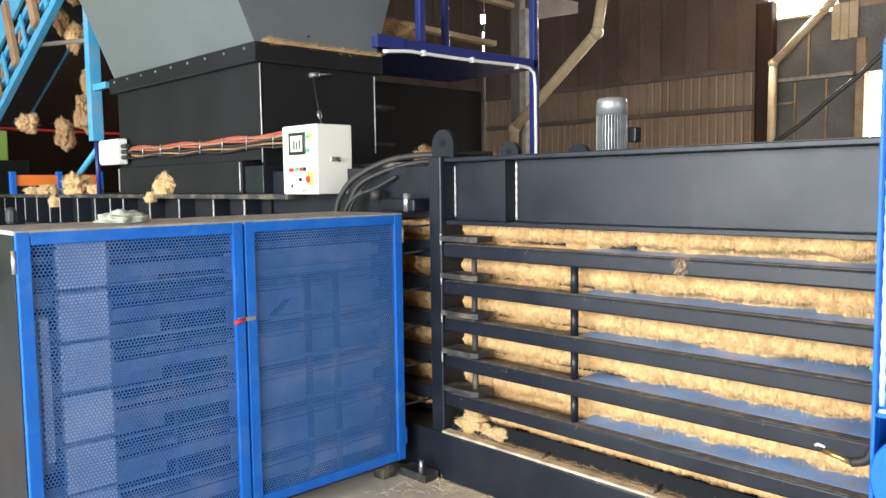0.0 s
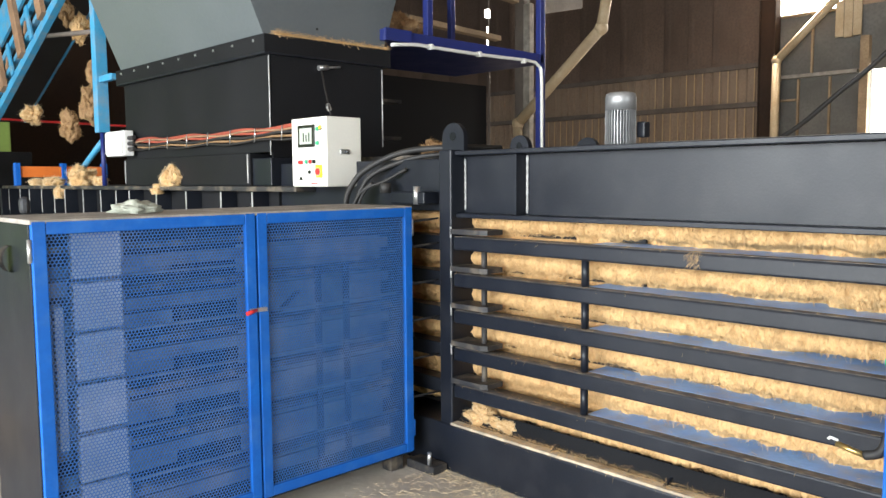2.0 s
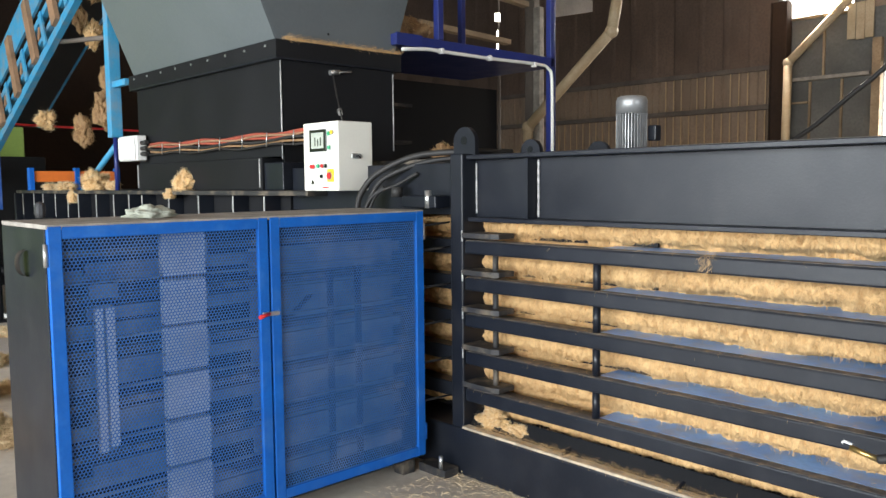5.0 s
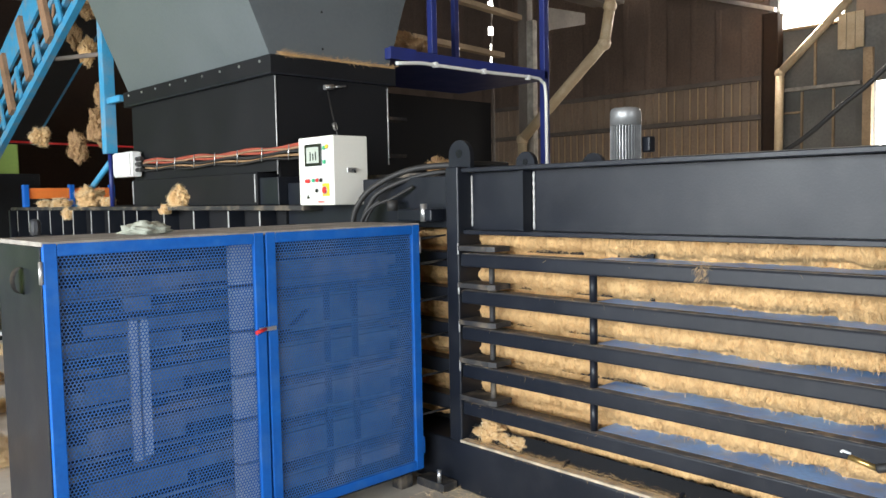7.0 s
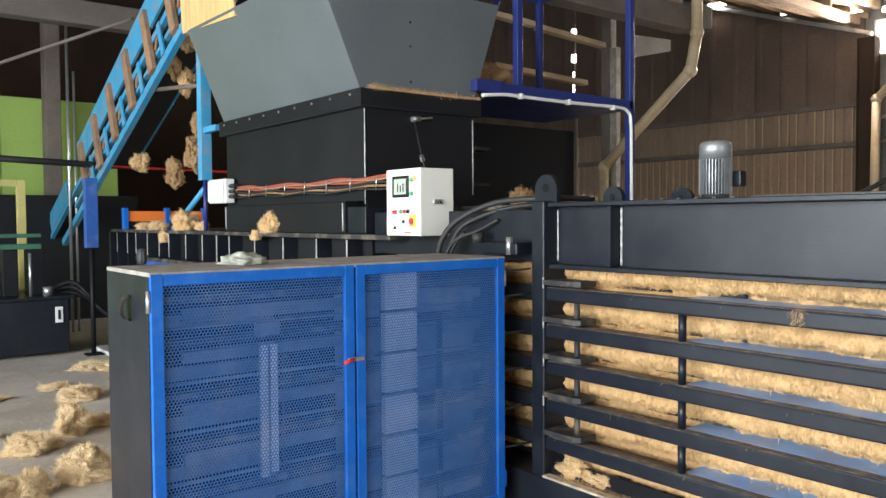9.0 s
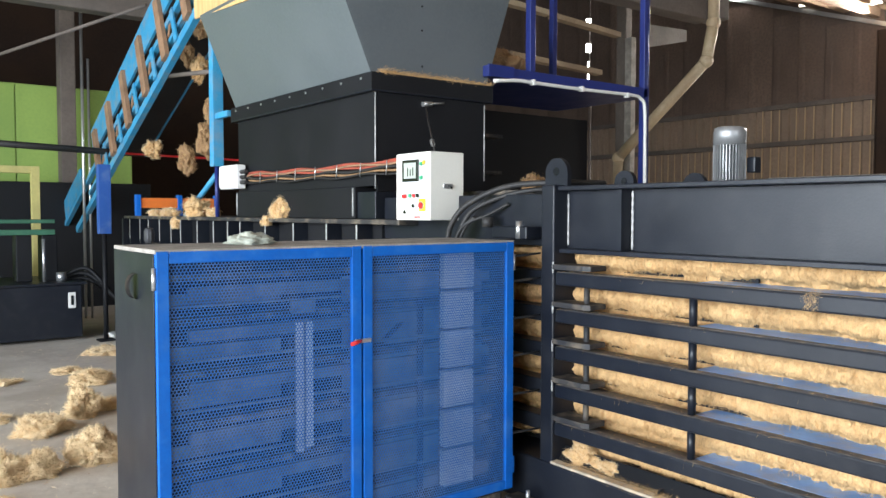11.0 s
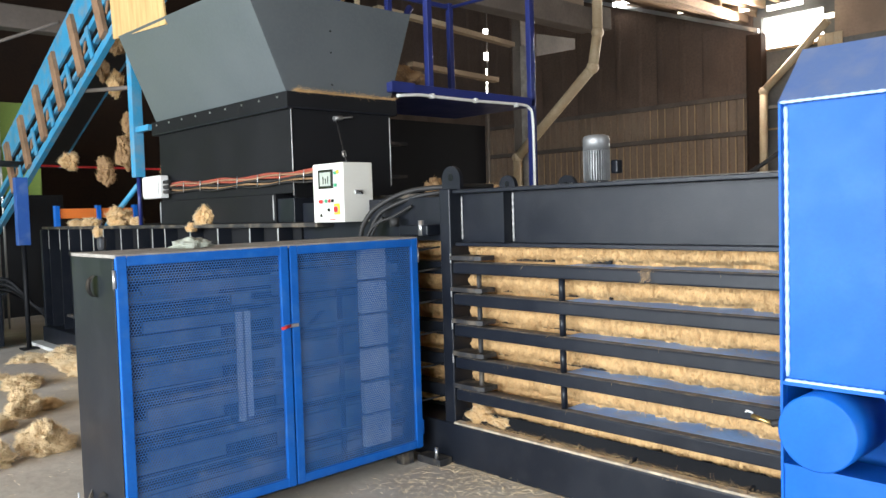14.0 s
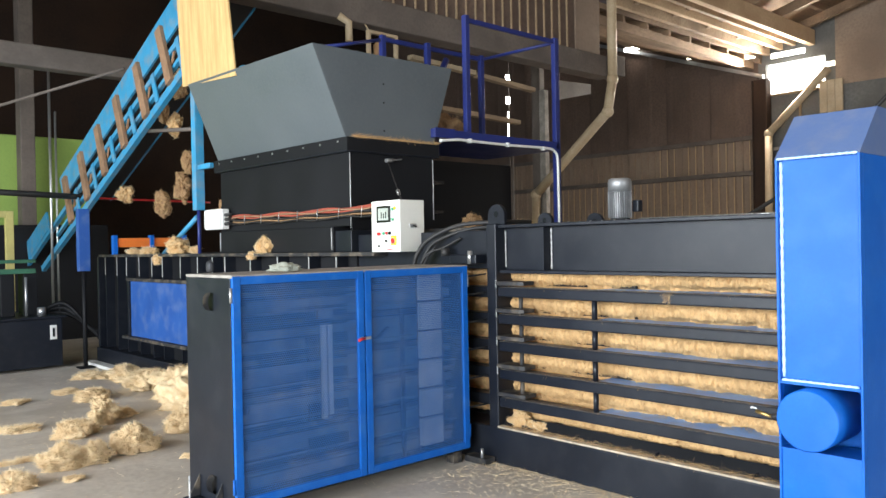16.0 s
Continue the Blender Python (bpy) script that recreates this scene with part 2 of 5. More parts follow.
def part(name, bm, mat, parent=None, label=""):
    bmesh.ops.recalc_face_normals(bm, faces=bm.faces)
    if parent:
        bmesh.ops.translate(bm, vec=-root_place(parent), verts=bm.verts)
    me = bpy.data.meshes.new(name)
    bm.to_mesh(me)
    bm.free()
    me.materials.append(mat)
    ob = new(name, me)
    ob.parent = parent
    if label:
        ob["label"] = label
    return ob


def B(x0, x1, y0, y1, z0, z1, bevel=0.0, m=None):
    return box(bmesh.new(), x0, x1, y0, y1, z0, z1, bevel, m)


def T(points, r, seg=10):
    return tube(bmesh.new(), points, r, seg)


def structure(name, bm, mat, label):
    ob = part(name, bm, mat)
    return tagged(ob, label, "structure", "", "structure")


def shared(name, me, parent, place):
    """One more piece on a mesh that others use too."""
    ob = new(name, me)
    ob.parent = parent
    ob.location = Vector(place) - root_place(parent)
    return ob


# ---- coir fibre ----


def strand(vs, fs, p, d, length, w, rnd, droop=0.3, curl=0.5):
    """A thin curved ribbon of fibre."""
    p, d = Vector(p), Vector(d).normalized()
    side = d.cross(Vector((rnd.uniform(-1, 1), rnd.uniform(-1, 1), rnd.uniform(-1, 1)))).normalized() * w
    n = 5
    base = len(vs)
    for k in range(n):
        vs.append(tuple(p + side))
        vs.append(tuple(p - side))
        p = p + d * (length / n)
        d = (d + Vector((rnd.uniform(-1, 1), rnd.uniform(-1, 1), rnd.uniform(-1, 1) - droop)) * curl).normalized()
    for k in range(n - 1):
        i = base + 2 * k
        fs.append((i, i + 1, i + 3, i + 2))


def strands_part(vs, fs, mat, parent, name="loose_fibre"):
    base = root_place(parent)
    me = bpy.data.meshes.new(name)
    me.from_pydata([tuple(Vector(v) - base) for v in vs], [], fs)
    me.materials.append(mat)
    ob = new(name, me)
    ob.parent = parent
    ob["kind"] = "stuff"
    return ob


def clump(place, rx, ry, rz, seed, label, hair=260, mat=None, name="fibre_clump", lift=0.55, group="fibre clumps", wild=0.46):
    """A ragged tuft of coir: a lumpy core under a coat of strands."""
    rnd = random.Random(seed)
    mat = mat or FIBRE
    ob = thing(name, place, label, "fibre clump", group)
    bm = bmesh.new()
    bmesh.ops.create_icosphere(bm, subdivisions=5, radius=1.0)
    vs, fs = [], []
    for v in bm.verts:
        q = v.co.copy()
        k = 0.80 + wild * noise.noise(q * 1.3 + Vector((seed * 3.1, 0, 0))) + 0.27 * noise.noise(q * 3.4 + Vector((0, seed, 0))) + 0.05 * noise.noise(q * 10) + 0.06 * noise.noise(q * 24) + 0.09 * noise.noise(q * 48)
        v.co = Vector((q.x * rx * k, q.y * ry * k, max(q.z * rz * k, -rz * lift))) + Vector(place) + Vector((0, 0, rz * lift))
    tops = [v.co.copy() for v in bm.verts]
    c = Vector(place)
    for _ in range(int(hair * 14)):
        p = tops[rnd.randrange(len(tops))]
        d = (p - c).normalized() + Vector((rnd.uniform(-1, 1), rnd.uniform(-1, 1), rnd.uniform(-0.6, 0.8)))
        strand(vs, fs, p - d.normalized() * 0.01, d, rnd.uniform(0.2, 0.6) * min(rx + ry, 0.3) * 0.45, 0.0010, rnd, 0.1, 0.8)
    for f in bm.faces:
        f.smooth = True
    part("core", bm, mat, ob)
    strands_part(vs, fs, STRAND if mat is BROWN_FIBRE else PALE_STRAND, ob)
    return ob


# ---- the shed ----
structure("floor", B(-9.2, 17.2, -9.2, 22.2, -0.2, 0.0), CONCRETE, "dusty grey-brown concrete shed floor with scattered fibre")


def corrugated(w, h, pitch, depth, t=0.004):
    """A ribbed sheet in the y-z plane, ribs towards -x."""
    bm = bmesh.new()
    prof = []
    n = int(round(w / pitch))
    for k in range(n):
        a = k * pitch
        prof += [(a, 0), (a + pitch * 0.70, 0), (a + pitch * 0.78, -depth), (a + pitch * 0.92, -depth)]
    prof.append((w, 0))
    lo = [bm.verts.new((x, y, 0)) for y, x in prof]
    hi = [bm.verts.new((x, y, h)) for y, x in prof]
    for k in range(len(prof) - 1):
        bm.faces.new((lo[k], hi[k], hi[k + 1], lo[k + 1]))
    me = bpy.data.meshes.new("cladding_sheet")
    bm.to_mesh(me)
    bm.free()
    return me


def roof_a(y):
    return 5.86 + 0.353 * (y - 7.56)


def roof_b(y):
    return 6.36 + 0.25 * (7.5 - y)


# gable at the far end, with a bright opening under the valley and a lit doorway beside it
wall_east = structure("wall_east", B(17.06, 17.3, 7.72, 22.2, 0, 11.2), CLAD_DARK, "brown ribbed metal gable wall with dark girts")
sheet_low, sheet_mid = corrugated(1.2, 3.05, 0.20, 0.045), corrugated(1.2, 0.74, 0.20, 0.045)
sheet_low.materials.append(CLAD)
sheet_mid.materials.append(CLAD)
for k in range(11):
    y = 7.74 + 1.21 * k
    tall = corrugated(1.2, 5.40 + 0.353 * (y + 0.6 - 7.56) - 4.08, 0.6, 0.012)
    tall.materials.append(CLAD_DARK)
    for me, z in ((sheet_low, 0.10), (sheet_mid, 3.27), (tall, 4.08)):
        ob = new("cladding_sheet", me)
        ob.parent = wall_east
        ob.location = (17.04, y, z)
# pale strips on the metal rib crests paint in the light they catch
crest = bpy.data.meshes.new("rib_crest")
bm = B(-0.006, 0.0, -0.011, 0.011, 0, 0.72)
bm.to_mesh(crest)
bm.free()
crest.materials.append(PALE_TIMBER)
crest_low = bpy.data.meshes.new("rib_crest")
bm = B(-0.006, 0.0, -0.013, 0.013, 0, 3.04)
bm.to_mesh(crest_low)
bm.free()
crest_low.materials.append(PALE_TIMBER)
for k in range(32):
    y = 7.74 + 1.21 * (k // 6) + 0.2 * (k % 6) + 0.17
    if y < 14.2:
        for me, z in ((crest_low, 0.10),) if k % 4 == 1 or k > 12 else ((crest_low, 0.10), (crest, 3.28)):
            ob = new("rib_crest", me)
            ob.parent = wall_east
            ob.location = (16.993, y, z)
part("gable_rafter", prism(bmesh.new(), [(16.85, 7.5, 5.38), (16.85, 20.0, 9.79), (16.85, 20.0, 9.88), (16.85, 7.5, 5.47)], (0.1, 0, 0)), STEEL, wall_east, "pale sloping gable rafter")
for z in (3.21, 4.04):
    part("girt", B(16.9, 17.0, 7.72, 22.2, z - 0.05, z + 0.05), COLUMN, wall_east)
col = structure("column_1", B(16.78, 16.98, 7.42, 7.70, 0, 5.35, 0.01), DEEP_BROWN, "dark steel shed column at the gable")
for y in (7.39, 7.71):
    part("flange", B(16.74, 17.0, y - 0.012, y + 0.012, 0, 5.34), DEEP_BROWN, col)
bm = bmesh.new()
for y0, y1, z0, z1 in ((5.60, 5.949, 0, 3.739), (5.95, 7.70, 0, 5.0), (4.55, 5.949, 3.74, 5.0), (-9.2, 4.55, 0, 5.0), (5.95, 6.18, 5.0, 5.72), (7.52, 7.70, 5.0, 5.72), (5.95, 7.70, 5.72, 10.5)):
    box(bm, 17.06, 17.3, y0, y1, z0, z1)
structure("wall_east_2", bm, SLATE, "slate grey boarded gable wall with a bright doorway and window")
structure("wall_east_3", B(17.05, 17.3, -9.2, 5.949, 5.002, 10.5), CLAD, "brown clad gable wall above the doorway")
for y, z0, z1 in ((6.98, 2.0, 3.66), (6.35, 0, 3.66), (6.72, 3.76, 4.9)):
    structure("wall_stud", B(17.0, 17.058, y - 0.02, y + 0.02, z0, z1), TIMBER, "thin timber stud on the gable wall")
structure("wall_rail", B(16.88, 17.05, 5.80, 7.36, 3.68, 3.75), LEDGE, "pale timber rail on the gable wall")
structure("wall_rail_2", B(16.95, 17.05, 7.0, 7.36, 3.22, 3.26), TIMBER, "short timber rail on the gable wall")
structure("door_jamb", B(16.9, 17.055, 5.602, 5.76, 0, 4.38), TIMBER, "brown timber post beside the bright doorway")
structure("door_1", B(17.2, 17.24, 4.55, 5.60, 0, 3.74), GLARE, "doorway filled with bright daylight")
w = structure("window_1", B(17.2, 17.24, 6.18, 7.52, 5.0, 5.72), GLARE, "gable window glaring with daylight")
part("window_sill", B(16.95, 17.19, 6.25, 7.36, 4.95, 4.998), TIMBER, w)
hung = thing("notice_board", (16.9, 6.0, 4.4), "pale boards hanging below the roof valley", "board")
for k in range(3):
    part("board", B(16.86, 16.90, 5.74 + 0.165 * k, 5.895 + 0.165 * k, 4.40 - 0.02 * (k % 2), 5.10), PVC, hung)
for y, z, ww in ((10.93, 6.72, 0.5), (9.18, 6.18, 0.35), (7.95, 5.92, 0.65), (6.85, 5.82, 0.75), (5.98, 5.42, 0.28)):
    structure("roof_gap", B(16.7, 16.74, y - ww / 2, y + ww / 2, z - 0.05, z + 0.05), GLARE if ww > 0.4 else GLARE_SOFT, "daylight showing through a gap under the roof")

# other walls close the shed; the west and south ones have gateways
bm = bmesh.new()
for y0, y1, z0, z1 in ((-9.2, -6.2, 0, 10.5), (9.2, 22.2, 0, 10.5), (-6.2, 9.2, 5.2, 10.5)):
    box(bm, -9.3, -9.05, y0, y1, z0, z1)
structure("wall_west", bm, CLAD, "brown clad shed wall with a wide open gateway")
bm = bmesh.new()
for x0, x1, z0, z1 in ((-9.05, -1.5, 0, 10.5), (3.5, 17.3, 0, 10.5), (-1.5, 3.5, 4.5, 10.5)):
    box(bm, x0, x1, -9.3, -9.05, z0, z1)
structure("wall_south", bm, CLAD, "brown clad shed wall with an open gateway")
structure("wall_north", B(-9.05, 17.06, 22.0, 22.2, 0, 10.5), DEEP_BROWN, "dark clad wall at the back of the shed")
gw = structure("partition_wall", B(-9.0, 4.5, 16.1, 16.2, 0, 3.95), GREEN_WALL, "lime green sheet metal partition")
gsheet = bpy.data.meshes.new("partition_sheet")
bm = B(0, 0.98, 0, 0.03, 0, 3.9, 0.008)
bm.to_mesh(gsheet)
bm.free()
gsheet.materials.append(GREEN_WALL)
for k in range(13):
    ob = new("partition_sheet", gsheet)
    ob.parent = gw
    ob.location = (-8.5 + k, 16.06, 0.02)

# roofs: two bays that meet in a valley with a gutter
bm = prism(bmesh.new(), [(-9.3, 7.6, roof_a(7.6)), (-9.3, 22.2, roof_a(22.2)), (-9.3, 22.2, roof_a(22.2) + 0.1), (-9.3, 7.6, roof_a(7.6) + 0.1)], (26.6, 0, 0))
for k in range(12):
    y = 7.85 + k * 0.62
    box(bm, -9, 17, y - 0.07, y + 0.07, roof_a(y) - 0.30, roof_a(y) - 0.125)
for k in range(9):
    x = 10.6 + 0.8 * k
    prism(bm, [(x, 7.62, roof_a(7.62) - 0.003), (x, 22, roof_a(22) - 0.003), (x, 22, roof_a(22) - 0.12), (x, 7.62, roof_a(7.62) - 0.12)], (0.07, 0, 0))
structure("ceiling", bm, ROOF_TIMBER, "grimy sheet roof on close brown timber rafters")
bm = prism(bmesh.new(), [(-9.3, 7.5, roof_b(7.5)), (-9.3, -9.3, roof_b(-9.3)), (-9.3, -9.3, roof_b(-9.3) + 0.1), (-9.3, 7.5, roof_b(7.5) + 0.1)], (26.6, 0, 0))
for k in range(18):
    y = 6.9 - k * 0.85
    box(bm, -9, 17, y - 0.05, y + 0.05, roof_b(y) - 0.16, roof_b(y) - 0.005)
for k in range(5):
    x = 11.4 + 1.3 * k
    prism(bm, [(x, 7.4, roof_b(7.4) - 0.165), (x, -9, roof_b(-9) - 0.165), (x, -9, roof_b(-9) - 0.36), (x, 7.4, roof_b(7.4) - 0.36)], (0.12, 0, 0))
structure("ceiling_2", bm, ROOF_TIMBER, "timber roof underside lit warm by the gateways")
for n, (y, z, ww, hh, mm) in enumerate(((6.42, 5.95, 0.14, 0.34, PALE_TIMBER), (6.82, 6.02, 0.10, 0.26, TIMBER), (7.12, 5.98, 0.10, 0.22, PALE_TIMBER), (7.42, 5.90, 0.10, 0.22, TIMBER))):
    structure("valley_beam_%d" % (n + 1), B(10.75, 16.98, y - ww / 2, y + ww / 2, z, z + hh, 0.012), mm, "long timber beam along the roof valley")
structure("gutter_end", B(10.622, 10.98, 7.30, 7.70, 4.62, 4.98, 0.02), COLUMN, "square steel end box of the valley beam")
structure("gutter_beam", B(-9, 10.62, 7.35, 7.65, 4.56, 4.93, 0.02), COLUMN, "long grey steel valley beam")
fascia = structure("fascia", B(-9, 10.42, 7.47, 7.53, 4.931, 7.2), CLAD_DARK, "ribbed metal fascia above the valley beam")
rib = bpy.data.meshes.new("rib")
bm = B(-0.012, 0.012, -0.03, 0, 0, 2.2, 0.004)
bm.to_mesh(rib)
bm.free()
rib.materials.append(TIMBER)
for k in range(51):
    ob = new("rib", rib)
    ob.parent = fascia
    ob.location = (-0.5 + k * 0.2, 7.468, 4.933)
part("end_board", B(9.72, 10.4, 7.435, 7.467, 4.933, 7.1, 0.004), CLAD, fascia, "plain brown end board")
structure("column_2", B(10.66, 10.82, 9.06, 9.27, 0, 6.0, 0.02), COLUMN, "dark steel column under the roof")
structure("column_4", B(10.62, 10.74, 8.90, 9.04, 0, 4.6, 0.01), LEDGE, "pale dusty post beside the roof column")
for x0, x1, z0, z1, mm in ((6.5, 7.85, 4.42, 4.36, PVC), (7.9, 9.3, 4.34, 4.26, TIMBER), (7.1, 8.9, 3.72, 3.66, TIMBER)):
    structure("roof_timber", prism(bmesh.new(), [(x0, 8.0, z0), (x1, 8.0, z1), (x1, 8.0, z1 + 0.07), (x0, 8.0, z0 + 0.07)], (0, 0.12, 0)), mm, "loose pale timber under the valley beam")
structure("side_panel", prism(bmesh.new(), [(9.9, 8.05, 4.18), (10.95, 8.05, 4.42), (10.95, 8.05, 4.60), (9.9, 8.05, 4.55)], (0, 0.03, 0)), COLUMN, "grey sheet panel under the valley beam")
structure("crane_beam", B(-9, 4.5, 11.3, 11.55, 4.30, 4.62, 0.02), COLUMN, "grimy dark steel crane girder")
structure("column_3", B(3.08, 3.34, 15.3, 15.6, 0, 7, 0.02), COLUMN, "grey steel column beside the conveyor")
lampA = thing("strip_lamp", (9.5, 8.85, 3.0), "bright hanging strip lamp by the column", "lamp")
for z0, z1 in ((4.58, 4.72), (4.2, 4.32), (3.55, 4.05)):
    part("tube", T([(9.52, 8.85, z0), (9.52, 8.85, z1)], 0.04 if z0 > 4 else 0.012, 8), GLARE, lampA, "glowing white tube")
part("hanger", T([(9.56, 8.86, 2.0), (9.56, 8.86, 6.88)], 0.012, 6), COLUMN, lampA)

# rain pipes
def rain_pipe(pts, r, label):
    ob = thing("rain_pipe", pts[-1], label, "pipe", "rain pipes")
    for a, b in zip(pts, pts[1:]):
        part("pipe", T([a, b], r, 14), PVC, ob)
    for p in pts[1:-1]:
        bm = bmesh.new()
        bmesh.ops.create_uvsphere(bm, u_segments=14, v_segments=8, radius=r * 1.25)
        bmesh.ops.translate(bm, vec=Vector(p), verts=bm.verts)
        part("elbow", bm, PVC, ob)
    return ob


rain_pipe([(10.5, 7.24, 6.4), (10.5, 7.25, 4.5), (10.5, 7.36, 3.95), (10.5, 9.05, 2.58), (10.5, 9.09, 0.0)], 0.085, "aged cream plastic rain pipe with a long slanting run")
rain_pipe([(16.66, 5.95, 5.32), (16.66, 7.29, 4.05), (16.66, 7.33, 0.0)], 0.085, "aged cream rain pipe on the gable column")

# ---- the baler: press chamber with fibre behind steel bars ----
FX = 3.124
baler = thing("baler", (4.0, 3.0, 0), "black steel horizontal baling press packed with coir fibre", "baling machine")
part("base_beam", B(3.10, 4.9, 0.6, 4.9, 0.0, 0.27, 0.012), BLACK, baler)
part("sill", B(3.095, 3.152, 0.6, 3.178, 0.27, 0.285, 0.004), SILL, baler, "sill plate covered in fibre dust")
part("trough_plate", prism(bmesh.new(), [(3.153, 0.6, 0.272), (3.168, 0.6, 0.272), (3.232, 0.6, 0.345), (3.220, 0.6, 0.352)], (0, 2.578, 0)), DULL_BLACK, baler, "black sloping trough plate")
bars_z = (1.288, 1.085, 0.881, 0.670, 0.460)
BH = 0.036
for z in bars_z:
    b = part("bar", B(FX, FX + 0.13, 0.45, 3.178, z - BH, z + BH, 0.009), BLACK, baler)
    part("liner_strip", B(FX + 0.066, FX + 0.40, 0.5, 2.32, z + BH + 0.0002, z + BH + 0.0015), LINER, b, "worn steel liner with the sky's reflection painted blue")
    part("dust_strip", B(FX + 0.006, FX + 0.060, 0.5, 3.17, z + BH + 0.0002, z + BH + 0.002), BAR_DUST, b, "fibre dust lying on the bar")
for i, (za, zb) in enumerate(zip(bars_z, bars_z[1:])):
    part("strut", T([(FX + 0.045, 2.325, zb + BH), (FX + 0.045, 2.325, za - BH)], 0.019, 12), BLACK, baler)
    part("pin", T([(FX + 0.05, 2.99, zb + BH), (FX + 0.05, 2.99, za - BH)], 0.016, 10), BLACK_DUSTY, baler)
for z in bars_z:
    bm = prism(bmesh.new(), [(FX - 0.02, 3.178, z + 0.052), (FX - 0.02, 2.96, z + 0.052), (FX + 0.0, 2.92, z + 0.052), (FX + 0.12, 2.92, z + 0.052), (FX + 0.12, 3.178, z + 0.052)], (0, 0, 0.028))
    part("hinge_plate", bm, BLACK_DUSTY, baler)
for y in (2.48, 1.85, 1.2):
    part("gusset", prism(bmesh.new(), [(FX - 0.01, y, 0.286), (FX + 0.14, y, 0.286), (FX + 0.14, y, 0.335)], (0, 0.014, 0)), BLACK, baler)
part("post", B(FX - 0.012, FX + 0.19, 3.178, 3.275, 0.0, 1.80, 0.008), BLACK, baler)
for z in (0.7, 0.92, 1.13, 1.35):
    part("weld_bead", T([(FX - 0.014, 3.18, z - 0.03), (FX - 0.014, 3.18, z + 0.03)], 0.005, 6), WELD, baler)
# top beam: recessed web between flanges
part("web_plate", B(3.222, 3.252, 2.80, 3.178, 1.453, 1.765), BLACK, baler)
part("web", B(3.232, 3.262, 0.3, 2.745, 1.453, 1.765), BLACK, baler)
part("stiffener", B(3.155, 3.262, 2.747, 2.772, 1.453, 1.765), BLACK, baler)
part("weld_bead", T([(3.228, 2.735, 1.46 + 0.3 * k / 14) for k in range(15)], [0.005 + 0.003 * (k % 2) for k in range(15)], 6), WELD, baler, "rough bare weld")
part("weld_bead", T([(3.218, 3.172, 1.47 + 0.28 * k / 14) for k in range(15)], [0.004 + 0.002 * (k % 2) for k in range(15)], 6), WELD, baler, "rough bare weld")
part("bottom_flange", B(3.15, 3.40, 0.3, 3.178, 1.428, 1.452, 0.004), BLACK, baler)
part("top_flange", B(3.14, 3.40, 0.3, 3.178, 1.768, 1.792, 0.004), BLACK, baler)
part("top_plate", B(3.40, 4.95, 0.3, 4.9, 1.760, 1.790), BLACK_DUSTY, baler)
part("back_wall", B(4.85, 4.9, 0.45, 4.9, 0.27, 1.755), DULL_BLACK, baler)
part("end_wall", B(3.35, 4.84, 0.45, 0.5, 0.27, 1.755), DULL_BLACK, baler)
# the same bars go on beyond the post
for z in bars_z:
    part("bar", B(FX + 0.05, FX + 0.16, 3.276, 4.9, z - 0.05, z + 0.035, 0.006), BLACK, baler)
part("side_beam", B(3.18, 3.5, 3.30, 4.98, 1.46, 1.755, 0.006), BLACK, baler)
part("base_shoe", B(2.98, 3.09, 3.20, 3.42, 0.0, 0.05, 0.006), BLACK_DUSTY, baler)
part("shoe_bolt", T([(3.0, 3.25, 0.05), (3.0, 3.25, 0.12)], 0.012, 8), STEEL, baler)


def lug(x, y, z, r, parent):
    bm = bmesh.new()
    pts = [(-r, -0.09)] + [(r * math.cos(math.pi - k * math.pi / 14), r * math.sin(k * math.pi / 14)) for k in range(15)] + [(r, -0.09)]
    outer = [Vector((0, a, b)) for a, b in pts]
    prism(bm, [Vector((x, y, z)) + o for o in outer], (0.03, 0, 0))
    ob = part("lifting_lug", bm, BLACK, parent)
    hole = T([(x - 0.003, y, z + 0.01), (x - 0.001, y, z + 0.01)], r * 0.28, 14)
    part("hole", hole, DARK, ob)
    return ob


lug(3.19, 3.24, 1.865, 0.085, baler)
lug(3.46, 2.99, 1.812, 0.068, baler)
lug(4.05, 2.96, 1.805, 0.080, baler)
bm = T([(3.40, 0.4, 1.80), (3.40, 2.1, 1.80)], 0.008, 6)
part("edge_rod", bm, STEEL, baler)
for k in range(22):
    y = 0.6 + k * 0.1
    ob = part("bolt_head", T([(3.38, y, 1.792), (3.38, y, 1.803)], 0.009, 6), STEEL, baler) if k == 0 else shared("bolt_head", me_bolt, baler, (0, 0, 0))
    if k == 0:
        me_bolt = ob.data
    else:
        ob.location = (0, 0.1 * k, 0)

# electric motor on the chamber
motor = thing("electric_motor", (4.5, 3.02, 1.79), "silver-grey electric motor with cooling fins standing upright", "motor")
part("flange", T([(4.5, 3.02, 1.79), (4.5, 3.02, 1.83)], 0.125, 28), BLACK, motor)
# housing coloured dark to put shade into the gaps between the fins
part("housing", T([(4.5, 3.02, 1.83), (4.5, 3.02, 2.07)], 0.083, 28), MOTOR_DARK, motor)
for k in range(32):
    a = math.tau * k / 32
    m = Matrix.Translation((4.5, 3.02, 0)) @ Matrix.Rotation(a, 4, "Z")
    part("fin", B(0.080, 0.099, -0.0025, 0.0025, 1.85, 2.075, 0, m), MOTOR_GREY, motor)
part("fan_cover", T([(4.5, 3.02, 2.075), (4.5, 3.02, 2.155), (4.5, 3.02, 2.18), (4.5, 3.02, 2.188)], [0.100, 0.100, 0.092, 0.074], 28), MOTOR_GREY, motor, "rounded grey fan cover")
